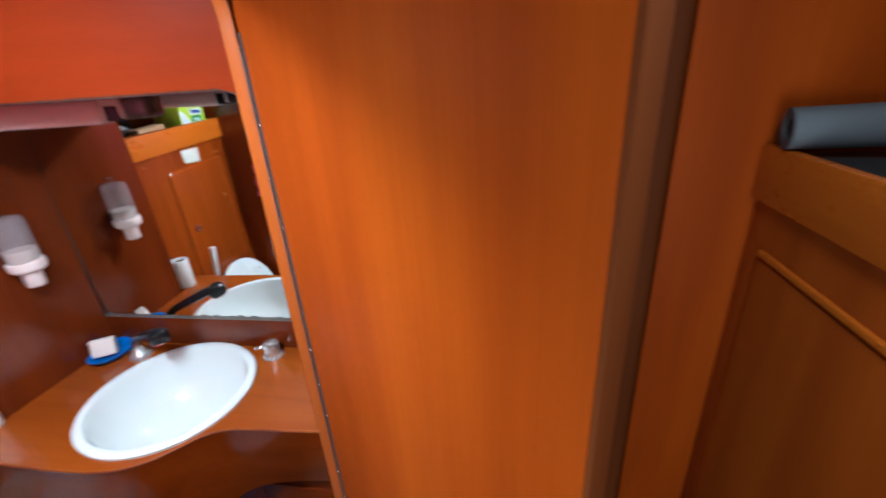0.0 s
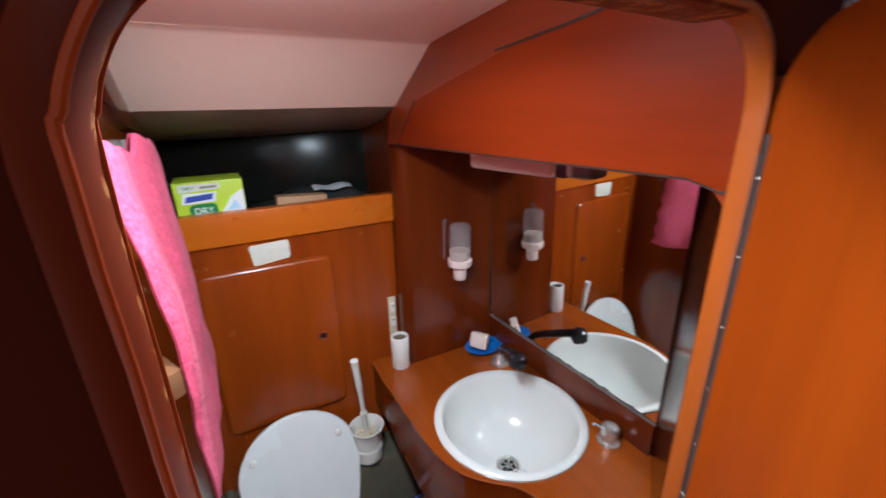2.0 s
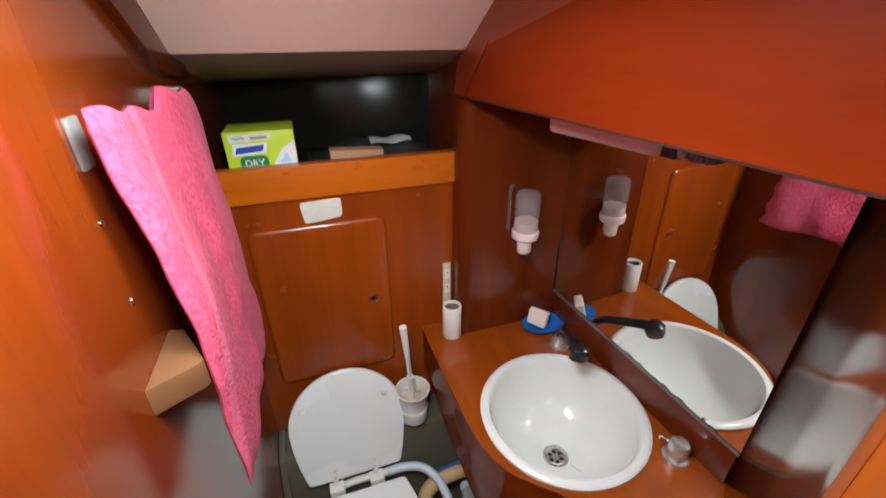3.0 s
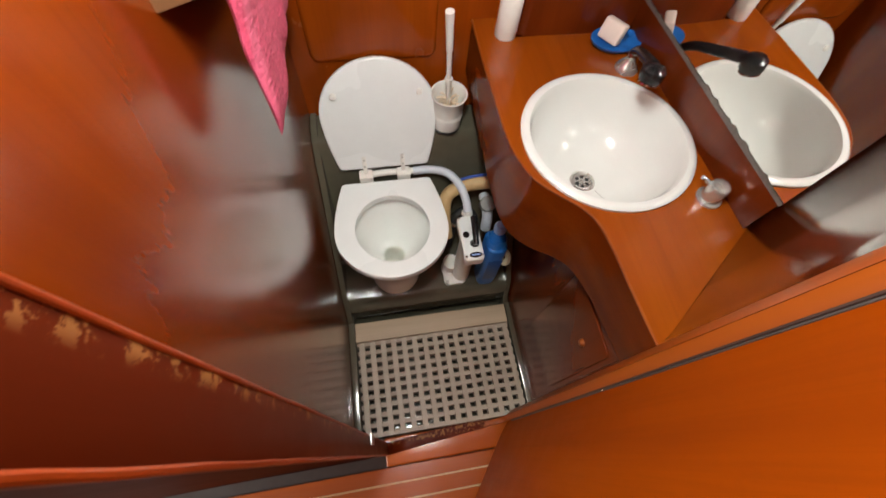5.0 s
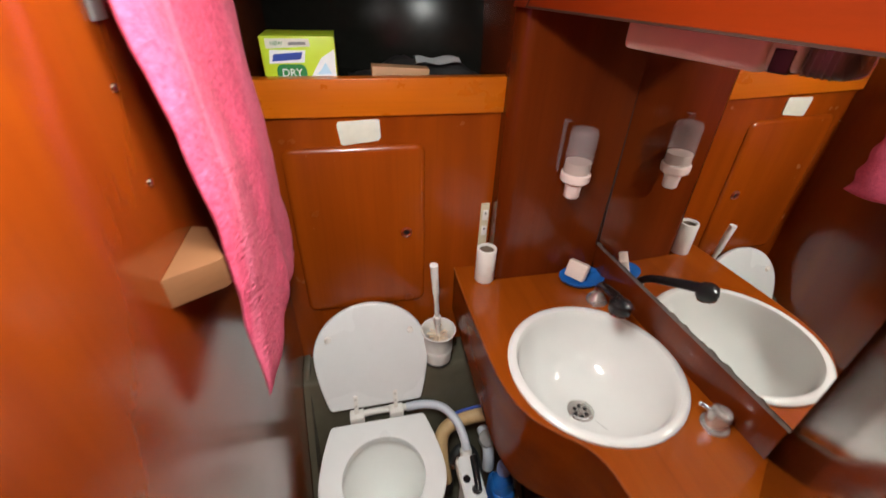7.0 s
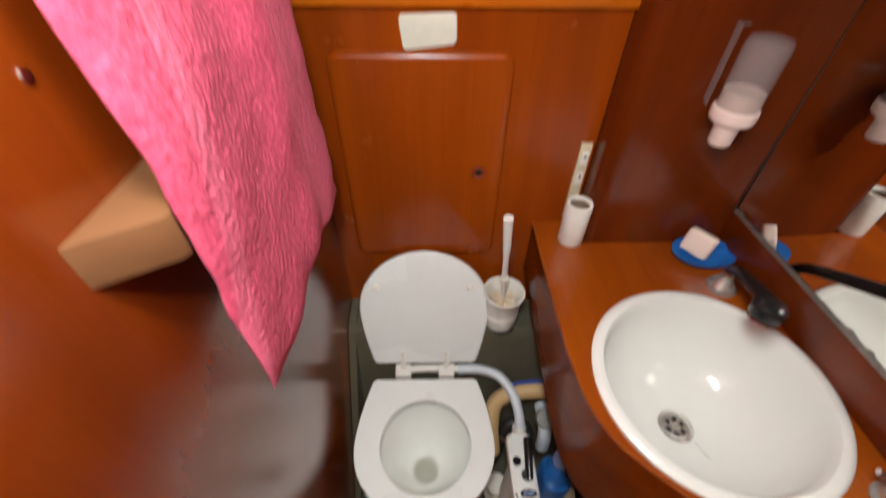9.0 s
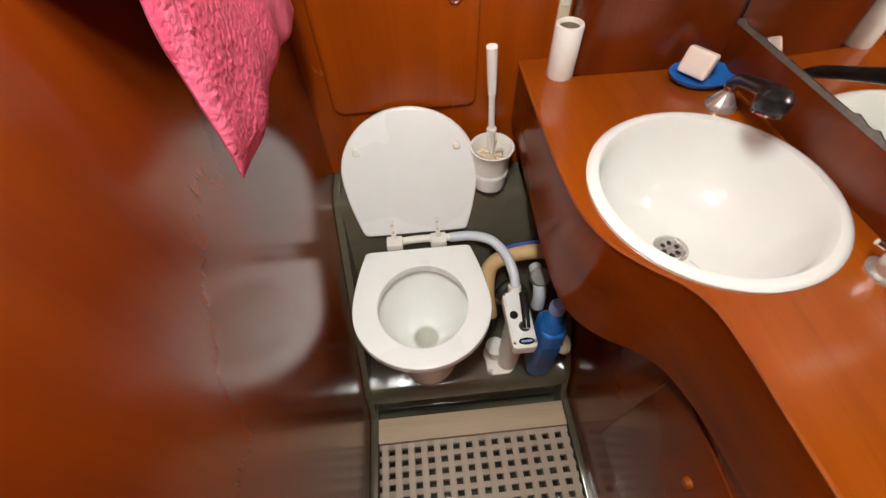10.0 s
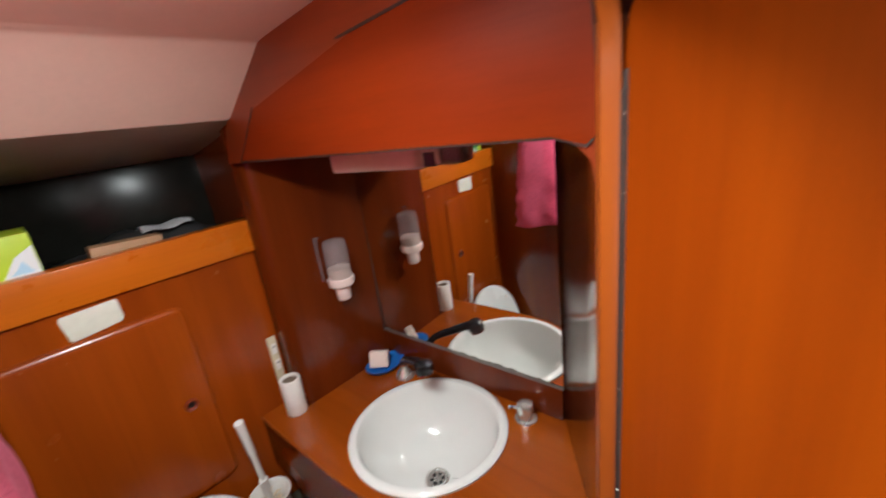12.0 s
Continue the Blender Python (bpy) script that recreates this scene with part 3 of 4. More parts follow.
for k in range(6):
    a = math.pi * k / 3 + 0.3
    part("drain_slot", lathe([(0.0046, 0.0), (0.0046, 0.0006), (0, 0.0006)], (DR[0] + 0.0135 * math.cos(a), DR[1] + 0.0135 * math.sin(a), DR[2] + 0.0018), 12), M_BLACK, drain)

crack = tube([(DR[0] + 0.020, DR[1] - 0.030, DR[2] + 0.0052), (DR[0] + 0.026, DR[1] - 0.050, DR[2] + 0.0100), (DR[0] + 0.034, DR[1] - 0.072, DR[2] + 0.0190)], 0.0006, 6, 6)
part("hairline", crack, M_ALLOY, basin, "thin grey hairline crack")

# pull-out shower tap
tap = thing("shower_tap", (0.768, 0.645, COUNTER), "black pull-out shower head on a chrome base", "tap")
part("base", lathe([(0.027, 0), (0.027, 0.004), (0.021, 0.013), (0.013, 0.024), (0.011, 0.028), (0, 0.028)], (0.766, 0.650, COUNTER), 28), M_DRAIN, tap, "chrome cone base")
part("joint", lathe([(0, 0), (0.008, 0.001), (0.0115, 0.008), (0.010, 0.014), (0.006, 0.018), (0, 0.019)], (0.766, 0.650, COUNTER + 0.027), 20), M_CHROME, tap)
part("handle", tube([(0.766, 0.654, 0.902), (0.757, 0.628, 0.926), (0.741, 0.576, 0.950), (0.726, 0.532, 0.968)], 0.010, 14, 6, (0.0088, 0.0125)), M_BLACK, tap)
part("spray_head", lathe([(0, -0.018), (0.019, -0.018), (0.0235, -0.012), (0.024, 0.004), (0.017, 0.013), (0.007, 0.016), (0, 0.0165)], (0.717, 0.513, 0.971), 28, (0.12, 0.22, 0.96)), M_BLACK, tap)
part("spray_face", lathe([(0.0200, 0), (0.0208, 0.003), (0, 0.0035)], (0.7148, 0.5090, 0.9535), 24, (-0.12, -0.22, -0.96)), M_CHROME, tap)

knob = thing("mixer_knob", (0.797, 0.286, COUNTER), "chrome mixer knob with a short lever", "tap")
part("base", lathe([(0.025, 0), (0.025, 0.004), (0.020, 0.006), (0, 0.006)], (0.800, 0.286, COUNTER), 28), M_DRAIN, knob)
part("body", lathe([(0.019, 0.005), (0.019, 0.036), (0.017, 0.041), (0.010, 0.043), (0, 0.043)], (0.800, 0.286, COUNTER), 28), M_DRAIN, knob)
part("lever", tube([(0.793, 0.299, 0.892), (0.784, 0.306, 0.896), (0.776, 0.312, 0.899)], 0.0042, 10, 4), M_CHROME, knob)

dish_bm = lathe([(0, 0.004), (0.028, 0.0), (0.047, 0.003), (0.061, 0.013), (0.063, 0.018), (0.060, 0.017), (0.045, 0.007), (0, 0.006)], (0, 0, 0), 36)
for v in dish_bm.verts:
    v.co = Vector((0.765 + v.co.x, 0.7305 + 0.72 * v.co.y, COUNTER + v.co.z))
solid("soap_dish", dish_bm, M_BLUE, (0.765, 0.7305, COUNTER), "blue plastic soap dish on the counter", "soap dish")
sb = box(-0.0125, 0.0125, -0.027, 0.027, -0.0235, 0.0235, 0.006, 3)
bmesh.ops.transform(sb, matrix=pose(0.750, 0.735, 0.8970, 0, 18, 34), verts=sb.verts)
solid("soap_bar", sb, M_SOAP, (0.748, 0.729, 0.870), "pale pink bar of soap standing in the dish", "soap")
roll = thing("white_tube", (0.5085, 0.786, COUNTER), "white open plastic tube standing on the counter", "tube")
part("body", lathe([(0.0245, 0.0), (0.0257, 0.002), (0.0257, 0.097), (0.0248, 0.099), (0.0205, 0.099), (0.0197, 0.097), (0.0197, 0.004), (0.0, 0.004), (0.0, 0.0), (0.0245, 0.0)], (0.5085, 0.786, COUNTER), 36), M_PLASTIC, roll)
# darker liner added so that the tube's inside looks shaded
part("inner_shade", lathe([(0.0190, 0.006), (0.0190, 0.092), (0.0196, 0.092)], (0.5085, 0.786, COUNTER), 28), M_INNER_SHADE, roll, "grey-brown liner standing for the shaded inside")

# soap dispenser on the panel
disp = thing("soap_dispenser", (0.681, 0.76, 1.13), "wall soap dispenser with clear reservoir and white nozzle", "soap dispenser")
part("bracket", merge(box(0.6505, 0.6520, 0.762, 0.777, 1.172, 1.288, 0.0006), box(0.6520, 0.6640, 0.762, 0.777, 1.2860, 1.2875, 0.0005)), M_SMOKE, disp, "clear plastic bracket")
part("reservoir", lathe([(0.030, 0.0), (0.031, 0.01), (0.031, 0.090), (0.028, 0.099), (0.013, 0.103), (0.0, 0.103), (0.0, 0.101), (0.012, 0.101), (0.026, 0.097), (0.0293, 0.089), (0.0293, 0.0)], (0.683, 0.738, 1.178), 32), M_SMOKE, disp, "clear smoky plastic reservoir")
part("liquid", lathe([(0.0, 0.0), (0.0285, 0.0), (0.0285, 0.026), (0.0, 0.026)], (0.683, 0.738, 1.179), 28), M_SOAP, disp, "soap residue")
part("collar", lathe([(0, -0.010), (0.024, -0.010), (0.032, -0.004), (0.0335, 0.002), (0.0335, 0.014), (0.031, 0.016), (0, 0.016)], (0.683, 0.738, 1.164), 32), M_DIFFUSER, disp)
part("nozzle", lathe([(0, -0.046), (0.0150, -0.046), (0.0175, -0.043), (0.0190, -0.009), (0, -0.009)], (0.683, 0.738, 1.164), 28), M_DIFFUSER, disp)

# strip light under the locker
strip = thing("strip_light", (0.63, 0.42, 1.487), "white strip light mounted under the locker", "strip light")
LA, LB = Vector((0.6245, 0.569, 1.484)), Vector((0.6880, 0.282, 1.484))
d_l = (LB - LA).normalized()
n_l = Vector((-d_l.y, d_l.x, 0))


def along(s, w, z):
    p = LA + d_l * s + n_l * w
    return (p.x, p.y, z)


def strip_body(s0, s1, half, z0, z1, bevel=0.006):
    bm = box(s0, s1, -half, half, z0, z1, bevel, 3)
    for v in bm.verts:
        v.co = Vector(along(v.co.x, v.co.y, v.co.z))
    return bm


# the diffuser's pink and extra brightness are reflected light put into its colour
part("diffuser", strip_body(0.0, 0.205, 0.024, 1.457, 1.501, 0.012), M_DIFFUSER, strip, "white frosted diffuser with reflected pink painted in")
part("vent_end", strip_body(0.2435, 0.288, 0.0238, 1.4635, 1.5015, 0.010), M_LENS, strip, "dark slotted end")
part("end_cap", strip_body(0.206, 0.243, 0.024, 1.463, 1.502, 0.010), M_PLASTIC, strip)
part("switch", strip_body(0.214, 0.236, 0.0246, 1.4612, 1.486, 0.002), M_BLACK, strip, "black rocker switch")
for k in range(5):
    part("vent_slot", strip_body(0.2475 + 0.0066 * k, 0.2490 + 0.0066 * k, 0.0241, 1.4630, 1.496, 0.0004), M_ALLOY, strip)

# ---- rear wall fittings ----
hatch = thing("locker_hatch", (0.2, BACK, 0.77), "varnished access hatch with rounded corners in the rear wall", "hatch")
hx0, hx1, hz0, hz1 = 0.042, 0.356, 0.765, 1.222
hatch_bm = bmesh.new()
rims = []
for inset, deep in ((0.0, -0.001), (0.0, 0.002), (0.0015, 0.0048), (0.0045, 0.0075), (0.0085, 0.0092), (0.0125, 0.0100)):
    loop = rounded(hx0 + inset, hx1 - inset, hz0 + inset, hz1 - inset, 0.024 - inset)
    rims.append([hatch_bm.verts.new((u, BACK - deep, v)) for u, v in loop])
for low, high in zip(rims, rims[1:]):
    for k in range(len(low)):
        rim_face = hatch_bm.faces.new((low[k - 1], low[k], high[k], high[k - 1]))
        rim_face.smooth = True
hatch_cap = hatch_bm.faces.new(rims[-1])
bmesh.ops.recalc_face_normals(hatch_bm, faces=hatch_bm.faces)
hatch_cap.normal_update()
if hatch_cap.normal.y > 0:
    bmesh.ops.reverse_faces(hatch_bm, faces=hatch_bm.faces)
part("panel", hatch_bm, M_BACK, hatch)
part("finger_ring", lathe([(0.0070, 0.0), (0.0080, 0.005), (0.0110, 0.007), (0.0140, 0.004), (0.0145, 0.0)], (0.308, BACK - 0.0095, 0.996), 24, (0, -1, 0)), M_FRAME, hatch, "brown metal finger ring")
part("finger_hole", lathe([(0.0075, 0.0), (0.0075, 0.001), (0, 0.001)], (0.308, BACK - 0.0105, 0.996), 20, (0, -1, 0)), M_BLACK, hatch)
tape_outline = [(0.170, 1.228), (0.176, 1.224), (0.252, 1.232), (0.257, 1.240), (0.256, 1.276), (0.250, 1.279), (0.168, 1.276), (0.165, 1.268)]
solid("label_plate", extrude(tape_outline, BACK - 0.003, BACK - 0.0002, "y", 0.001), M_TAPE, (0.21, BACK, 1.23), "blank off-white patch stuck above the hatch", "label")
switch = thing("switch_panel", (0.514, BACK, 0.88), "narrow yellowed switch strip on the rear wall", "switch")
part("plate", box(0.503, 0.525, BACK - 0.007, BACK, 0.875, 1.058, 0.002), M_AGED, switch)
for z in (1.026, 0.980):
    b_sw = part("button", box(0.507, 0.521, BACK - 0.011, BACK - 0.006, z - 0.014, z + 0.014, 0.002), M_PLASTIC, switch)
    part("mark", box(0.512, 0.516, BACK - 0.0118, BACK - 0.0105, z + 0.004, z + 0.009, 0.0003), M_RUBBER, b_sw)

# things on the shelf
BX = thing("wipes_box", (0.11, 0.90, 1.325), "lime green and white cardboard box of dry wipes", "box")
bm_box = box(0.040, 0.178, 0.868, 0.975, 1.326, 1.434, 0.0015)
part("carton", bm_box, M_LIME, BX)
FY = 0.868
part("cream_print", extrude([(0.050, 1.4125), (0.132, 1.4165), (0.130, 1.4300), (0.050, 1.4300)], FY - 0.0007, FY - 0.0002, "y"), M_TAPE, BX, "cream band with small print")
part("print_bar", extrude([(0.092, 1.4185), (0.124, 1.4195), (0.124, 1.4245), (0.092, 1.4240)], FY - 0.0012, FY - 0.0007, "y"), M_ALLOY, BX)
part("white_print", extrude([(0.110, 1.336), (0.1765, 1.336), (0.1765, 1.412), (0.150, 1.396)], FY - 0.0008, FY - 0.0002, "y"), M_CARD, BX)
part("green_print", extrude(rounded(0.064, 0.120, 1.346, 1.385, 0.012), FY - 0.0014, FY - 0.0008, "y"), M_GREEN, BX)
part("word", words("DRY", 0.020, pose(0.092, FY - 0.0018, 1.369, 90, 0, 0)), M_CARD, BX, "white word DRY")
part("word", words("NEW", 0.010, pose(0.070, FY - 0.0010, 1.4215, 90, 0, 0)), M_GREEN, BX, "small green word NEW")
part("brand_ground", extrude([(0.052, 1.386), (0.118, 1.388), (0.122, 1.410), (0.056, 1.4105)], FY - 0.0011, FY - 0.0006, "y"), M_CARD, BX)
part("brand_bar", extrude([(0.058, 1.390), (0.112, 1.394), (0.116, 1.407), (0.062, 1.403)], FY - 0.0018, FY - 0.0012, "y"), M_INK, BX, "dark blue brand shape")
part("blue_print", extrude([(0.138, 1.366), (0.168, 1.366), (0.157, 1.388), (0.149, 1.376)], FY - 0.0013, FY - 0.0009, "y"), M_SKY, BX)
chunk = box(0.248, 0.370, 0.885, 0.925, 1.326, 1.375, 0.002)
bmesh.ops.rotate(chunk, verts=chunk.verts, cent=(0.3, 0.9, 1.35), matrix=Matrix.Rotation(radians(3), 3, "Y"))
solid("wood_offcut", chunk, M_RAW, (0.306, 0.905, 1.326), "pale wood offcut lying on the shelf", "wood block")
bag = grid(14, 6, lambda u, v: (0.350 + 0.103 * u, 0.935 + 0.05 * v, 1.374 + 0.003 * math.sin(9 * u + 2 * v) + 0.010 * math.sin(math.pi * v)))
bmesh.ops.solidify(bag, geom=list(bag.faces), thickness=0.004)
solid("white_pouch", bag, M_CARD, (0.37, 0.95, 1.385), "glossy white pouch lying on dark gear", "pouch")
gear = grid(18, 10, lambda u, v: (0.20 + 0.33 * u, 0.93 + 0.17 * v, 1.326 + 0.062 * math.sin(math.pi * u) ** 0.5 * math.sin(math.pi * min(1, v * 1.2 + 0.1)) * (0.8 + 0.2 * math.sin(17 * u + 5 * v))))
solid("black_bag", gear, M_RUBBER, (0.36, 1.0, 1.326), "crumpled black bag on the shelf", "bag")


# ---- towel and left wall ----
rail = thing("towel_rail", (0.0, 0.55, 1.52), "small metal towel rail on the wall", "towel rail")
part("bracket", box(0.0, 0.004, 0.377, 0.402, 1.499, 1.546, 0.002), M_ALLOY, rail, "grey alloy mounting plate")
part("bracket", box(0.0, 0.030, 0.686, 0.708, 1.470, 1.540, 0.004), M_ALLOY, rail)
part("bar", tube([(0.028, 0.372, 1.522), (0.030, 0.54, 1.522), (0.028, 0.700, 1.522)], 0.004, 12, 4), M_STEEL, rail)


def towel_sheet(u, v):
    # u runs along the rail, v down the cloth
    low = 1.048 - 0.006 * u - 0.010 * math.sin(9 * u)
    step = max(0.0, min(1.0, (u - 0.50) / 0.09))
    top = 1.556 - 0.042 * u + 0.022 * step * step * (3 - 2 * step) + 0.003 * math.sin(23 * u)
    z = top + (low - top) * v
    s1 = min(1.0, v / 0.55)
    lean = s1 * s1 * (3 - 2 * s1)
    near = 0.027 + 0.024 * lean
    x = near * (1 - u) + (0.046 + 0.012 * v) * u
    x += 0.007 * math.sin(u * 9.5 + 0.5) * math.sin(math.pi * min(1, 0.15 + v)) + 0.0015 * math.sin(u * 21 + 2.5 * v) * v
    x += 0.004 * noise.noise(Vector((u * 5, v * 6, 0)))
    y = 0.350 + 0.004 * v + (0.316 + 0.065 * v ** 0.8 - 0.015 * v * v) * u + 0.003 * noise.noise(Vector((v * 14, u * 3, 7)))
    x -= 0.004 * max(0.0, min(1.0, (u - 0.55) / 0.14)) * min(1.0, 4 * v)
    y += 0.005 * math.sin(v * 52) * max(0.0, u - 0.8) / 0.2 * v * v
    return (x, y, z)


def pile(u):
    # the far fold shows the flat-woven side
    s2 = max(0.0, min(1.0, (u - 0.60) / 0.05))
    return 1 - 0.75 * s2


def towel_loop(w, v):
    # once round the folded cloth: front sheet, then back sheet
    front = w <= 0.5
    u = 2 * w if front else 2 - 2 * w
    x, y, z = towel_sheet(u, v)
    thick = 0.0085 * max(0.0, 1 - (2 * u - 1) ** 12) ** 0.5 * max(0.0, 1 - v ** 24) ** 0.5 * max(0.05, 1 - (1 - v) ** 40) ** 0.5
    if front:
        return (x + thick + pile(u) * (0.0007 * noise.noise(Vector((u * 60, v * 84, 9))) + 0.0006 * noise.noise(Vector((u * 105.3, v * 148.7, 5))) + 0.0006 * noise.noise(Vector((u * 170.3, v * 221.7, 3)))), y, z)
    return (max(0.004, x - thick), y, z)


cloth = grid(480, 300, towel_loop)
towel = thing("towel", (0.05, 0.55, 1.05), "pink terry towel hanging over the rail", "towel")
part("cloth", cloth, M_TOWEL, towel)

wedge = extrude([(0.0, 0.318), (0.046, 0.346), (0.050, 0.353), (0.018, 0.420), (0.0, 0.425)], 1.248, 1.284, "z", 0.0015)
solid("corner_block", wedge, M_BLOCK, (0.0, 0.34, 1.25), "bare wooden corner block on the wall", "wood block")
for y, z in ((0.373, 1.450), (0.370, 1.364)):
    solid("screw", lathe([(0.0042, 0), (0.0036, 0.0020), (0.0016, 0.0028), (0, 0.0028)], (0.0, y, z), 14, (1, 0, 0)), M_CHROME, (0, y, z), "chrome screw head in the wooden wall", "screw", "screws on the wall")

# ---- floor moulding, toilet and pump ----
shape = [(0.425, -0.02), (0.425, 0.085), (0.436, 0.112), (0.452, 0.119), (0.590, 0.128), (0.640, 0.190), (0.700, 0.400), (0.736, 0.560), (0.752, 0.586), (0.85, 0.592), (0.85, -0.02)]
solid("floor_moulding", extrude(shape, 0.0, 0.60, "x", 0.012, (), 3), M_GRP, O, "glossy dark olive moulded plinth under the toilet", "floor", kind=S)
flange = extrude([(0.380, -0.02), (0.412, 0.030), (0.437, 0.118), (0.750, 0.582), (0.79, 0.598), (0.85, 0.598), (0.85, -0.02)], 0.0, 0.020, "x", 0.006)
solid("moulding_flange", flange, M_GRP, O, "raised olive rim along the wall", "floor", kind=S)
flange_r = extrude([(0.380, -0.02), (0.412, 0.030), (0.437, 0.118), (0.760, 0.575), (0.85, 0.598), (0.85, -0.02)], 0.588, 0.606, "x", 0.006)
solid("moulding_flange_right", flange_r, M_GRP, O, "raised olive rim along the cabinet", "floor", kind=S)
for x0, x1 in ((0.0, 0.024), (0.592, 0.612)):
    solid("moulding_side", box(x0, x1, -0.03, 0.43, -0.10, 0.006, 0.006), M_GRP, O, kind=S)
solid("floor", box(0.0, 0.62, -0.04, 0.45, -0.14, -0.10, 0), M_GRP, O, "dark olive shower sump below the grating", "floor", kind=S)

seat_c = (0.195, 0.510)


def seat_outline(grow=0.0, n=22):
    """Round in front, tapering to a straight back edge with tight corners."""
    half, front, back, narrow = 0.160, 0.150, 0.163, 0.027
    out = [(half * math.cos(math.pi * (1 + i / n)), front * math.sin(math.pi * (1 + i / n))) for i in range(n + 1)]
    side = [(half - narrow * (i / 9) ** 1.7, (back - 0.010) * i / 9) for i in range(1, 10)]
    side += [(half - narrow - 0.003, back - 0.003), (half - narrow - 0.011, back)]
    out += side + [(-x, y) for x, y in reversed(side)]
    return [(seat_c[0] + x * (1 + grow), seat_c[1] + y * (1 + grow)) for x, y in out]


toilet = thing("marine_toilet", (0.195, 0.51, 0.12), "white marine toilet with hand pump and open lid", "toilet")
bowl_prof = [(0.085, 0.0), (0.090, 0.02), (0.080, 0.05), (0.085, 0.12), (0.110, 0.20), (0.146, 0.26), (0.157, 0.295), (0.157, 0.325), (0.150, 0.334), (0.130, 0.332), (0.123, 0.312), (0.108, 0.275), (0.085, 0.225), (0.060, 0.180), (0.040, 0.158), (0.030, 0.152), (0, 0.150)]
bw = lathe([(r * 0.90, h) for r, h in bowl_prof], (seat_c[0], seat_c[1] + 0.012, 0.125), 48)
part("bowl", bw, M_BOWL, toilet)
part("water", lathe([(0.0335, 0.0), (0, 0.0)], (seat_c[0], seat_c[1] + 0.012, 0.125 + 0.157), 28), M_WATER, toilet)
seat = part("seat", extrude(seat_outline(), 0.460, 0.484, "z", 0.007, [oval(0.197, 0.513, 0.104, 0.106)], 3), M_LID, toilet)
lid_bm = extrude(seat_outline(-0.015), 0.0, 0.018, "z", 0.006, (), 3)
HY, HZ = 0.696, 0.492
lid_turn = Matrix.Translation((0, HY, HZ)) @ Matrix.Rotation(radians(-112), 4, "X") @ Matrix.Translation((0, -HY + 0.008, 0.0))
bmesh.ops.transform(lid_bm, matrix=lid_turn, verts=lid_bm.verts)
lid = part("lid", lid_bm, M_LID, toilet)
for x in (0.081, 0.305):
    c = lid_turn @ Vector((x, 0.452, 0.0))
    part("bumper", lathe([(0.009, 0.0), (0.009, 0.005), (0.006, 0.008), (0, 0.008)], c, 16, lid_turn.to_3x3() @ Vector((0, 0, -1))), M_PLASTIC, lid)
for x in (0.138, 0.249):
    h = part("hinge", box(x - 0.020, x + 0.020, 0.678, 0.710, 0.472, 0.497, 0.004), M_PLASTIC, toilet)
    strap = box(x - 0.006, x + 0.006, 0.630, 0.690, -0.004, 0.000, 0.001)
    bmesh.ops.transform(strap, matrix=lid_turn, verts=strap.verts)
    st = part("strap", strap, M_PLASTIC, h)
    for yy in (0.640, 0.660):
        c = lid_turn @ Vector((x, yy, -0.004))
        part("rivet", lathe([(0.003, 0), (0.003, 0.001), (0, 0.0015)], c, 10, lid_turn.to_3x3() @ Vector((0, 0, -1))), M_STEEL, h)
part("back_pipe", tube([(0.15, 0.704, 0.478), (0.20, 0.706, 0.480), (0.30, 0.704, 0.478)], 0.010, 12, 4), M_PLASTIC, toilet)
part("flush_hose", tube([(0.280, 0.704, 0.478), (0.335, 0.700, 0.482), (0.384, 0.682, 0.478), (0.416, 0.640, 0.466), (0.428, 0.597, 0.448), (0.430, 0.567, 0.430)], 0.0125, 16, 8), M_HOSE, toilet, "pale grey rubber hose")
pump = part("pump", extrude(rounded(0.394, 0.454, 0.410, 0.560, 0.012), 0.385, 0.420, "z", 0.005, (), 3), M_PLASTIC, toilet, "white pump head")
part("pump_cover", extrude(rounded(0.399, 0.449, 0.415, 0.555, 0.009), 0.4195, 0.4245, "z", 0.0015), M_LID, pump)
part("hose_socket", lathe([(0.017, 0), (0.017, 0.028), (0.014, 0.030), (0, 0.030)], (0.429, 0.558, 0.402), 20, (0, 0.55, 0.83)), M_PLASTIC, pump)
part("pump_body", lathe([(0.030, 0), (0.030, 0.27), (0, 0.27)], (0.424, 0.490, 0.13), 24), M_PLASTIC, pump)
part("pump_base", extrude(rounded(0.362, 0.440, 0.452, 0.532, 0.018), 0.122, 0.136, "z", 0.004), M_PLASTIC, pump)
part("pump_flange", lathe([(0.030, 0), (0.032, 0.010), (0.024, 0.016), (0.022, 0.05), (0.028, 0.056), (0.028, 0.066), (0, 0.066)], (0.388, 0.512, 0.134), 24), M_PLASTIC, pump)
part("lever", tube([(0.430, 0.446, 0.446), (0.432, 0.470, 0.452), (0.435, 0.500, 0.456), (0.438, 0.532, 0.456)], 0.010, 14, 6, (0.0085, 0.0105)), M_BLACK, pump, "black pump handle")
part("lever_hub", lathe([(0.014, 0), (0.012, 0.006), (0.008, 0.014), (0, 0.017)], (0.431, 0.462, 0.424), 24), M_BLACK, pump)
badge = part("badge", extrude(oval(0.428, 0.424, 0.019, 0.0085, 24), 0.4246, 0.4262, "z"), M_BLACK, pump, "black oval badge")
part("badge_bar", extrude(rounded(0.415, 0.441, 0.4215, 0.4265, 0.002, 3), 0.4263, 0.4268, "z"), M_CAP, badge)
part("pivot_knob", lathe([(0.010, 0), (0.010, 0.004), (0, 0.005)], (0.411, 0.492, 0.4246), 20), M_BLACK, pump, "black pivot knob")
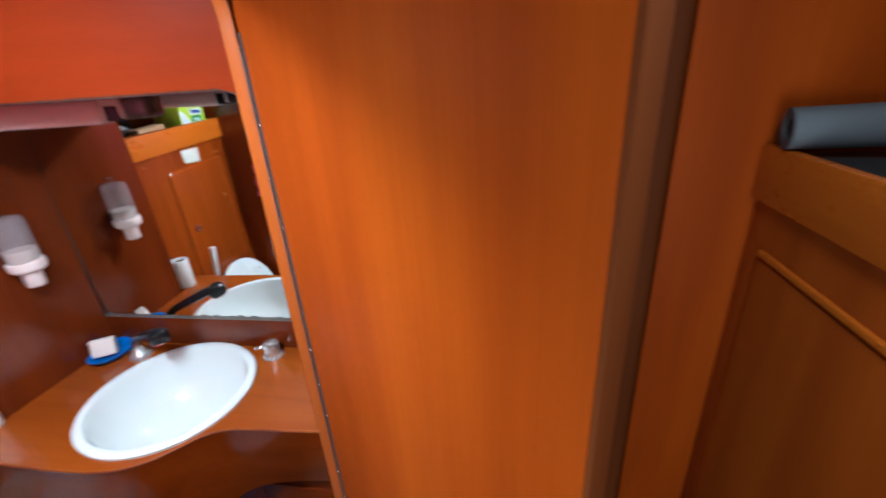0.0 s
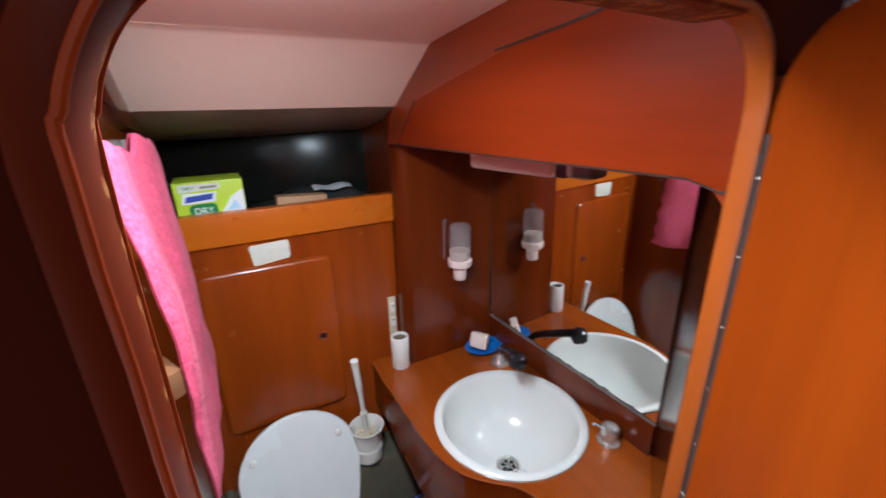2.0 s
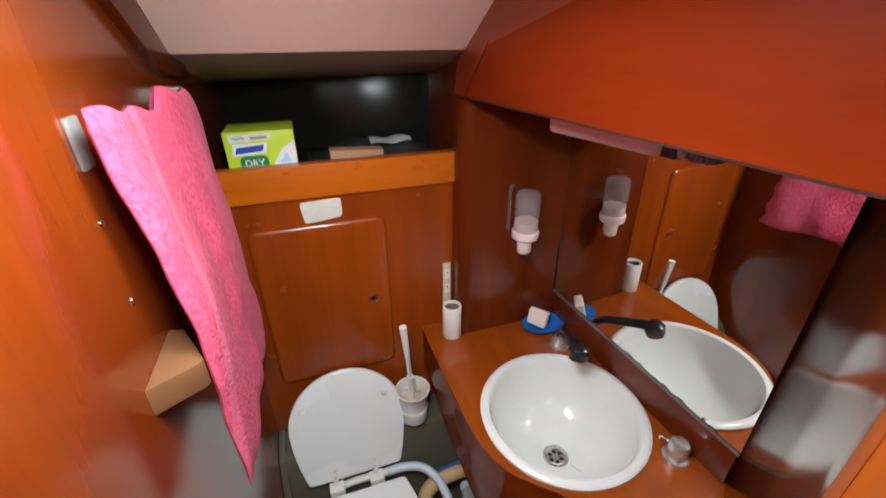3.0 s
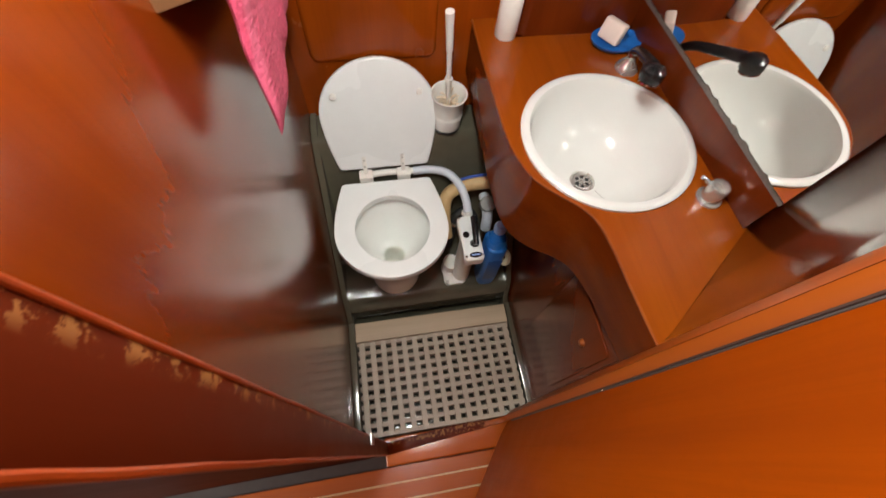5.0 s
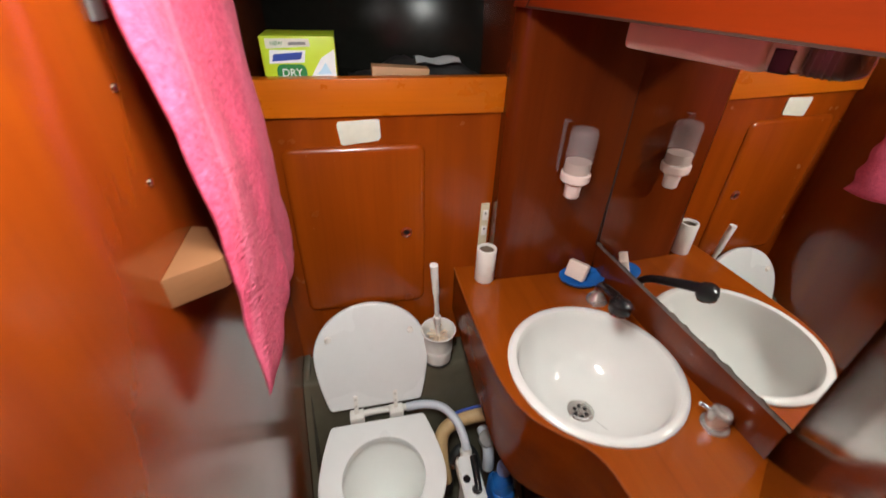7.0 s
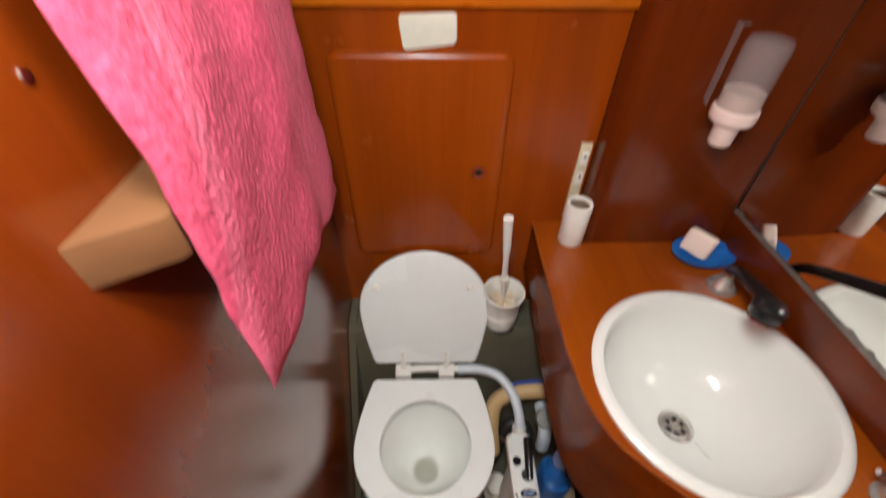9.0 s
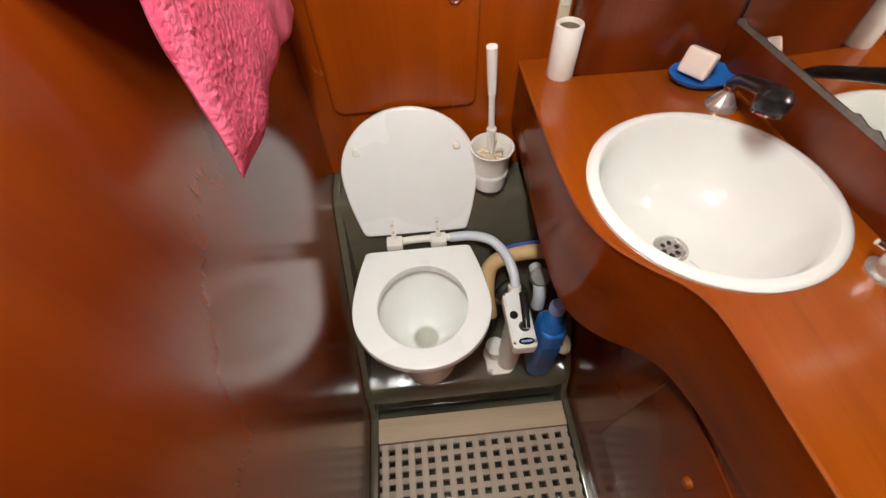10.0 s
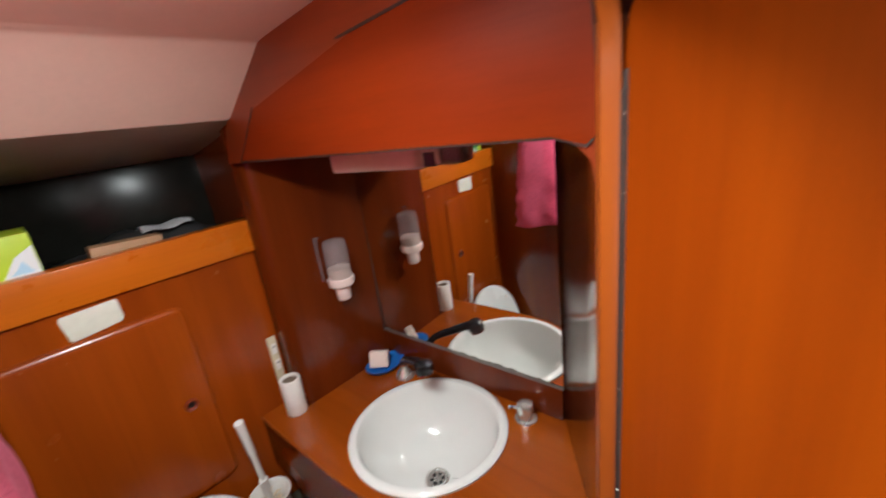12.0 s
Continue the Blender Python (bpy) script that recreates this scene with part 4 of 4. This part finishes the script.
for x, y in ((0.400, 0.422), (0.448, 0.422), (0.400, 0.552), (0.448, 0.552)):
    part("bolt", lathe([(0.004, 0), (0.0035, 0.002), (0, 0.0025)], (x, y, 0.4248), 10), M_STEEL, pump)
for x, y in ((0.372, 0.462), (0.372, 0.524)):
    part("bolt", lathe([(0.007, 0), (0.006, 0.005), (0, 0.006)], (x, y, 0.1355), 10), M_STEEL, pump)

pipe = thing("drain_hose", (0.45, 0.66, 0.40), "tan rubber waste hose with a blue printed band", "hose")
part("hose", tube([(0.372, 0.560, 0.30), (0.366, 0.600, 0.37), (0.378, 0.640, 0.415), (0.420, 0.655, 0.438), (0.480, 0.656, 0.450), (0.545, 0.650, 0.455)], 0.021, 18, 8), M_TANHOSE, pipe)
part("printed_band", tube([(0.400, 0.660, 0.4575), (0.440, 0.668, 0.4665), (0.500, 0.668, 0.4735), (0.545, 0.662, 0.4775)], 0.0045, 8, 6), M_INK, pipe)
valve = thing("waste_valve", (0.49, 0.60, 0.30), "grey plastic valve and black hose beside the pump", "valve")
part("elbow", tube([(0.500, 0.640, 0.40), (0.500, 0.600, 0.405), (0.500, 0.570, 0.380), (0.500, 0.560, 0.330)], 0.017, 16, 6), M_HOSE, valve)
part("nut", lathe([(0.024, 0), (0.026, 0.004), (0.026, 0.020), (0.024, 0.024), (0, 0.024)], (0.500, 0.600, 0.408), 10, (0, -0.4, 0.9)), M_ALLOY, valve)
part("black_hose", tube([(0.385, 0.580, 0.20), (0.400, 0.595, 0.33), (0.430, 0.610, 0.365), (0.465, 0.600, 0.34), (0.480, 0.560, 0.25)], 0.016, 14, 6), M_RUBBER, valve)
part("clamp", lathe([(0.0185, 0), (0.0185, 0.012), (0.016, 0.012)], (0.400, 0.592, 0.325), 18, (0.3, 0.2, 0.9)), M_STEEL, valve)

bottle = thing("cleaner_bottle", (0.507, 0.476, 0.13), "blue plastic cleaner bottle with a pale blue cap", "bottle")
bo = extrude(rounded(0.475, 0.539, 0.436, 0.516, 0.022), 0.13, 0.395, "z", 0.012, (), 3)
part("body", bo, M_BLUE, bottle)
part("neck", lathe([(0.034, 0), (0.030, 0.018), (0.018, 0.045), (0.014, 0.055), (0, 0.055)], (0.506, 0.476, 0.395), 24), M_BLUE, bottle)
part("cap", lathe([(0.017, 0.0), (0.0185, 0.006), (0.0185, 0.024), (0.014, 0.034), (0, 0.036)], (0.506, 0.480, 0.452), 24), M_CAP, bottle)
part("label", box(0.484, 0.530, 0.4345, 0.4360, 0.19, 0.33, 0.0004), M_DEEPBLUE, bottle, "darker blue label")
solid("ring_fitting", lathe([(0.012, 0), (0.028, 0), (0.030, 0.006), (0.028, 0.012), (0.012, 0.012), (0.012, 0)], (0.552, 0.462, 0.30), 24, (-1, -0.2, 0.3)), M_AGED, (0.552, 0.462, 0.30), "cream plastic ring fitting by the cabinet", "fitting")

brush = thing("toilet_brush", (0.385, 0.775, 0.592), "white toilet brush standing in its cup", "toilet brush")
part("cup", lathe([(0, 0.0), (0.038, 0.0), (0.040, 0.004), (0.0405, 0.04), (0.0425, 0.042), (0.0425, 0.050), (0.041, 0.052), (0.043, 0.100), (0.048, 0.108), (0.050, 0.114), (0.046, 0.114), (0.040, 0.104), (0.036, 0.03), (0, 0.02)], (0.385, 0.775, 0.592), 36), M_PLASTIC, brush)
part("base", lathe([(0.041, 0.0), (0.041, 0.006), (0, 0.006)], (0.385, 0.775, 0.5915), 28), M_BLACK, brush)
part("handle", tube([(0.385, 0.778, 0.67), (0.378, 0.773, 0.78), (0.372, 0.768, 0.86)], 0.0065, 12, 4), M_PLASTIC, brush)
part("grip", tube([(0.3735, 0.769, 0.842), (0.369, 0.766, 0.895), (0.365, 0.763, 0.941)], 0.0095, 14, 4, (0.0085, 0.0105)), M_PLASTIC, brush)
part("collar", lathe([(0.010, 0), (0.0115, 0.004), (0.010, 0.009), (0, 0.009)], (0.380, 0.7745, 0.748), 16), M_PLASTIC, brush)
bristles = bmesh.new()
rnd = random.Random(9)
bl = []
for k in range(70):
    a, h = rnd.uniform(0, 6.283), rnd.uniform(0.66, 0.698)
    r = rnd.uniform(0.026, 0.036)
    bl.append(tube([(0.385 + 0.006 * math.cos(a), 0.775 + 0.006 * math.sin(a), h - 0.004), (0.385 + r * 0.6 * math.cos(a), 0.775 + r * 0.6 * math.sin(a), h), (0.385 + r * math.cos(a), 0.775 + r * math.sin(a), h - 0.003)], 0.0016, 4, 1))
part("bristles", merge(bristles, *bl), M_BRISTLE, brush)

# ---- dome light on the ceiling ----
for at in DOMES:
    spot = thing("ceiling_spot", (at[0], at[1], 1.75), "small round white ceiling spot light", "ceiling light", "ceiling spots")
    part("rim", lathe([(0.048, 0.002), (0.052, 0.0), (0.054, 0.012), (0.052, 0.036), (0.048, 0.036)], (at[0], at[1], at[2] + 0.0015), 32), M_PLASTIC, spot)

# ---- passage outside ----
solid("wall_passage", box(-1.24, 1.26, -1.27, -1.25, -0.2, 1.88, 0), M_DARK, O, "dark brown varnished passage wall", "wall", kind=S)
solid("wall_passage_end", box(1.235, 1.26, -1.25, -0.045, -0.2, 1.88, 0), M_WALL, O, "varnished mahogany end wall of the passage", "wall", kind=S)
solid("wall_passage_side", box(0.948, 0.972, -1.25, -0.642, -0.2, 1.88, 0.002), M_DOOR, O, "varnished mahogany side wall beside the shelf", "wall", kind=S)
solid("ceiling_passage", box(-1.24, 1.26, -1.27, -0.045, 1.88, 1.90, 0), M_LINER, O, "cream passage ceiling", "ceiling", kind=S)
solid("wall_saloon", box(-1.26, -1.24, -1.27, -0.005, -0.2, 1.90, 0), M_WALL, O, "mahogany saloon wall", "wall", kind=S)
# upright added beyond the door to repeat its dark edge; no post known
post = extrude(rounded(0.958, 1.06, -0.655, -0.49, 0.030), -0.2, 1.88, "z")
solid("added_upright", post, M_DULL_EDGE, (1.0, -0.57, -0.06), "added dull dark rounded upright repeating the door's edge", "post")
rack = thing("passage_shelf", (0.5, -0.82, -0.05), "passage locker with an open shelf and light wooden rail", "shelf")
part("rail", box(-0.30, 0.946, -0.820, -0.800, 1.231, 1.338, 0.004), M_FIDDLE, rack)
part("board", box(-0.30, 0.946, -1.25, -0.820, 1.231, 1.245, 0.001), M_DARK, rack)
part("front", box(-0.30, 0.946, -0.832, -0.812, -0.05, 1.228, 0.002), M_RACK, rack)
part("bead", box(-0.30, 0.880, -0.814, -0.803, 1.128, 1.140, 0.003), M_FIDDLE, rack)
panel_b = part("front_door", box(-0.30, 0.880, -0.813, -0.807, 0.10, 1.120, 0.002), M_RACK, rack)
foam = thing("foam_tube", (0.87, -0.82, 1.33), "grey foam pipe insulation lying on the shelf", "pipe insulation")
ring = [(0.036, 0.0), (0.036, 0.42), (0.019, 0.42), (0.019, 0.0), (0.036, 0.0)]
part("tube", lathe(ring, (0.878, -0.797, 1.376), 32, (-0.20, -0.98, 0.04)), M_FOAM, foam)
solid("passage_bag", box(0.30, 0.92, -1.10, -0.835, 1.246, 1.325, 0.012, 3), M_RUBBER, (0.6, -0.95, 1.246), "dark flat bag behind the shelf rail", "bag")

door = thing("door_1", (JAMB_R + 0.004, -0.014, 0.0), "varnished mahogany door standing half open on a piano hinge", "door", kind=S)
DW, DT = 0.444, 0.034
d_door = Vector((-0.590, -0.807, 0)).normalized()
turn_door = Matrix.Translation((JAMB_R + 0.006, -0.014, 0)) @ Matrix(((d_door.x, -d_door.y, 0, 0), (d_door.y, d_door.x, 0, 0), (0, 0, 1, 0), (0, 0, 0, 1)))
leaf = extrude(rounded(0.001, DW, 0.0, HEAD_Z + 0.004, 0.066, 8), 0.0, DT, "y", 0.003)
bmesh.ops.transform(leaf, matrix=turn_door, verts=leaf.verts)
part("leaf", leaf, M_DOOR, door)
edge_bm = box(DW - 0.001, DW + 0.004, 0.001, DT - 0.001, 0.07, HEAD_Z - 0.064, 0.0015)
bmesh.ops.transform(edge_bm, matrix=turn_door, verts=edge_bm.verts)
part("edge_lipping", edge_bm, M_DULL_EDGE, door, "dull dark wooden edge")
hinge_bm = box(-0.0005, 0.0085, -0.0014, 0.0006, 0.10, HEAD_Z - 0.075, 0.0005)
bmesh.ops.transform(hinge_bm, matrix=turn_door, verts=hinge_bm.verts)
hg = part("piano_hinge", hinge_bm, M_HINGE, door, "dull dark metal piano hinge")
knuckle = tube([(JAMB_R + 0.001, -0.0165, 0.10), (JAMB_R + 0.001, -0.0165, 0.8), (JAMB_R + 0.001, -0.0165, HEAD_Z - 0.09)], 0.0018, 10, 2)
part("knuckle", knuckle, M_GASKET, hg)
for k in range(22):
    c = turn_door @ Vector((0.0050, -0.0014, 0.14 + 0.066 * k))
    part("screw", lathe([(0.0022, 0), (0.0018, 0.0006), (0, 0.0009)], c, 12, turn_door.to_3x3() @ Vector((0, -1, 0))), M_CHROME, hg)

# strike plate in the doorway
solid("strike_plate", box(JAMB_L + 0.003, JAMB_L + 0.006, -0.035, -0.015, 0.60, 0.66, 0.001), M_STEEL, (JAMB_L, -0.025, 0.6), "small metal strike plate on the jamb", "latch plate")
solid("door_sill", box(JAMB_L - 0.01, JAMB_R + 0.05, -0.088, -0.002, SOLE_Z - 0.05, -0.014, 0.006, 3), M_SOLE, O, "glossy wooden doorway sill", "sill", kind=S)

# ---- pieces: grating and cabin sole ----
grate = thing("shower_grating", (0.3, 0.18, -0.03), "weathered grey teak shower grating", "grating")
GX0, GX1, GY0, GY1 = 0.026, 0.588, 0.003, 0.322
part("rear_board", box(GX0 - 0.002, GX1 + 0.002, 0.3245, 0.394, -0.030, 0.006, 0.002), M_PALE, grate, "plain pale teak board")
nx, ny = 14, 10
bx, by = (GX1 - GX0) / (nx * 2 + 1.6), (GY1 - GY0) / (ny * 2 + 1.0)
slat_y = box(-bx / 2, bx / 2, GY0, GY1, -0.028, 0.0, 0.001, 1)
first = part("slat", slat_y, M_TEAK_Y, grate)
first.location = (GX0 + bx * 0.9, 0, 0)
base_off = origin_of(grate)
for k in range(1, nx + 1):
    o = bpy.data.objects.new("slat", first.data)
    scene.collection.objects.link(o)
    o.parent = grate
    o.location = (GX0 + bx * 0.9 + 2 * bx * k * (1 + 0.0), 0, 0)
cross = part("cross_slat", box(GX0, GX1, -by / 2, by / 2, -0.0275, -0.0006, 0.001, 1), M_TEAK, grate)
cross.location = (0, GY0 + by / 2, 0)
for k in range(1, ny + 1):
    o = bpy.data.objects.new("cross_slat", cross.data)
    scene.collection.objects.link(o)
    o.parent = grate
    o.location = (0, GY0 + by / 2 + 2 * by * k, 0)

solid("floor_passage", box(-1.24, 1.26, -1.25, -0.04, SOLE_Z - 0.06, SOLE_Z - 0.012, 0), M_GASKET, O, "wooden cabin sole of strips", "floor", kind=S)
sole = bpy.data.objects["floor_passage"]
pitch_s = 0.050
plank = None
for k in range(18):
    y1 = -0.092 - pitch_s * k
    for nm, a, b, mat in (("plank", y1 - pitch_s + 0.005, y1, M_SOLE), ("inlay_strip", y1 - pitch_s + 0.0006, y1 - pitch_s + 0.0044, M_HOLLY)):
        key = bpy.data.meshes.get(nm)
        if key is None:
            ob = part(nm, box(-1.22, 1.235, a - y1, b - y1, SOLE_Z - 0.012, SOLE_Z, 0.0004, 1), mat, sole)
        else:
            ob = bpy.data.objects.new(nm, key)
            scene.collection.objects.link(ob)
            ob.parent = sole
        ob.location = (0, y1, 0)
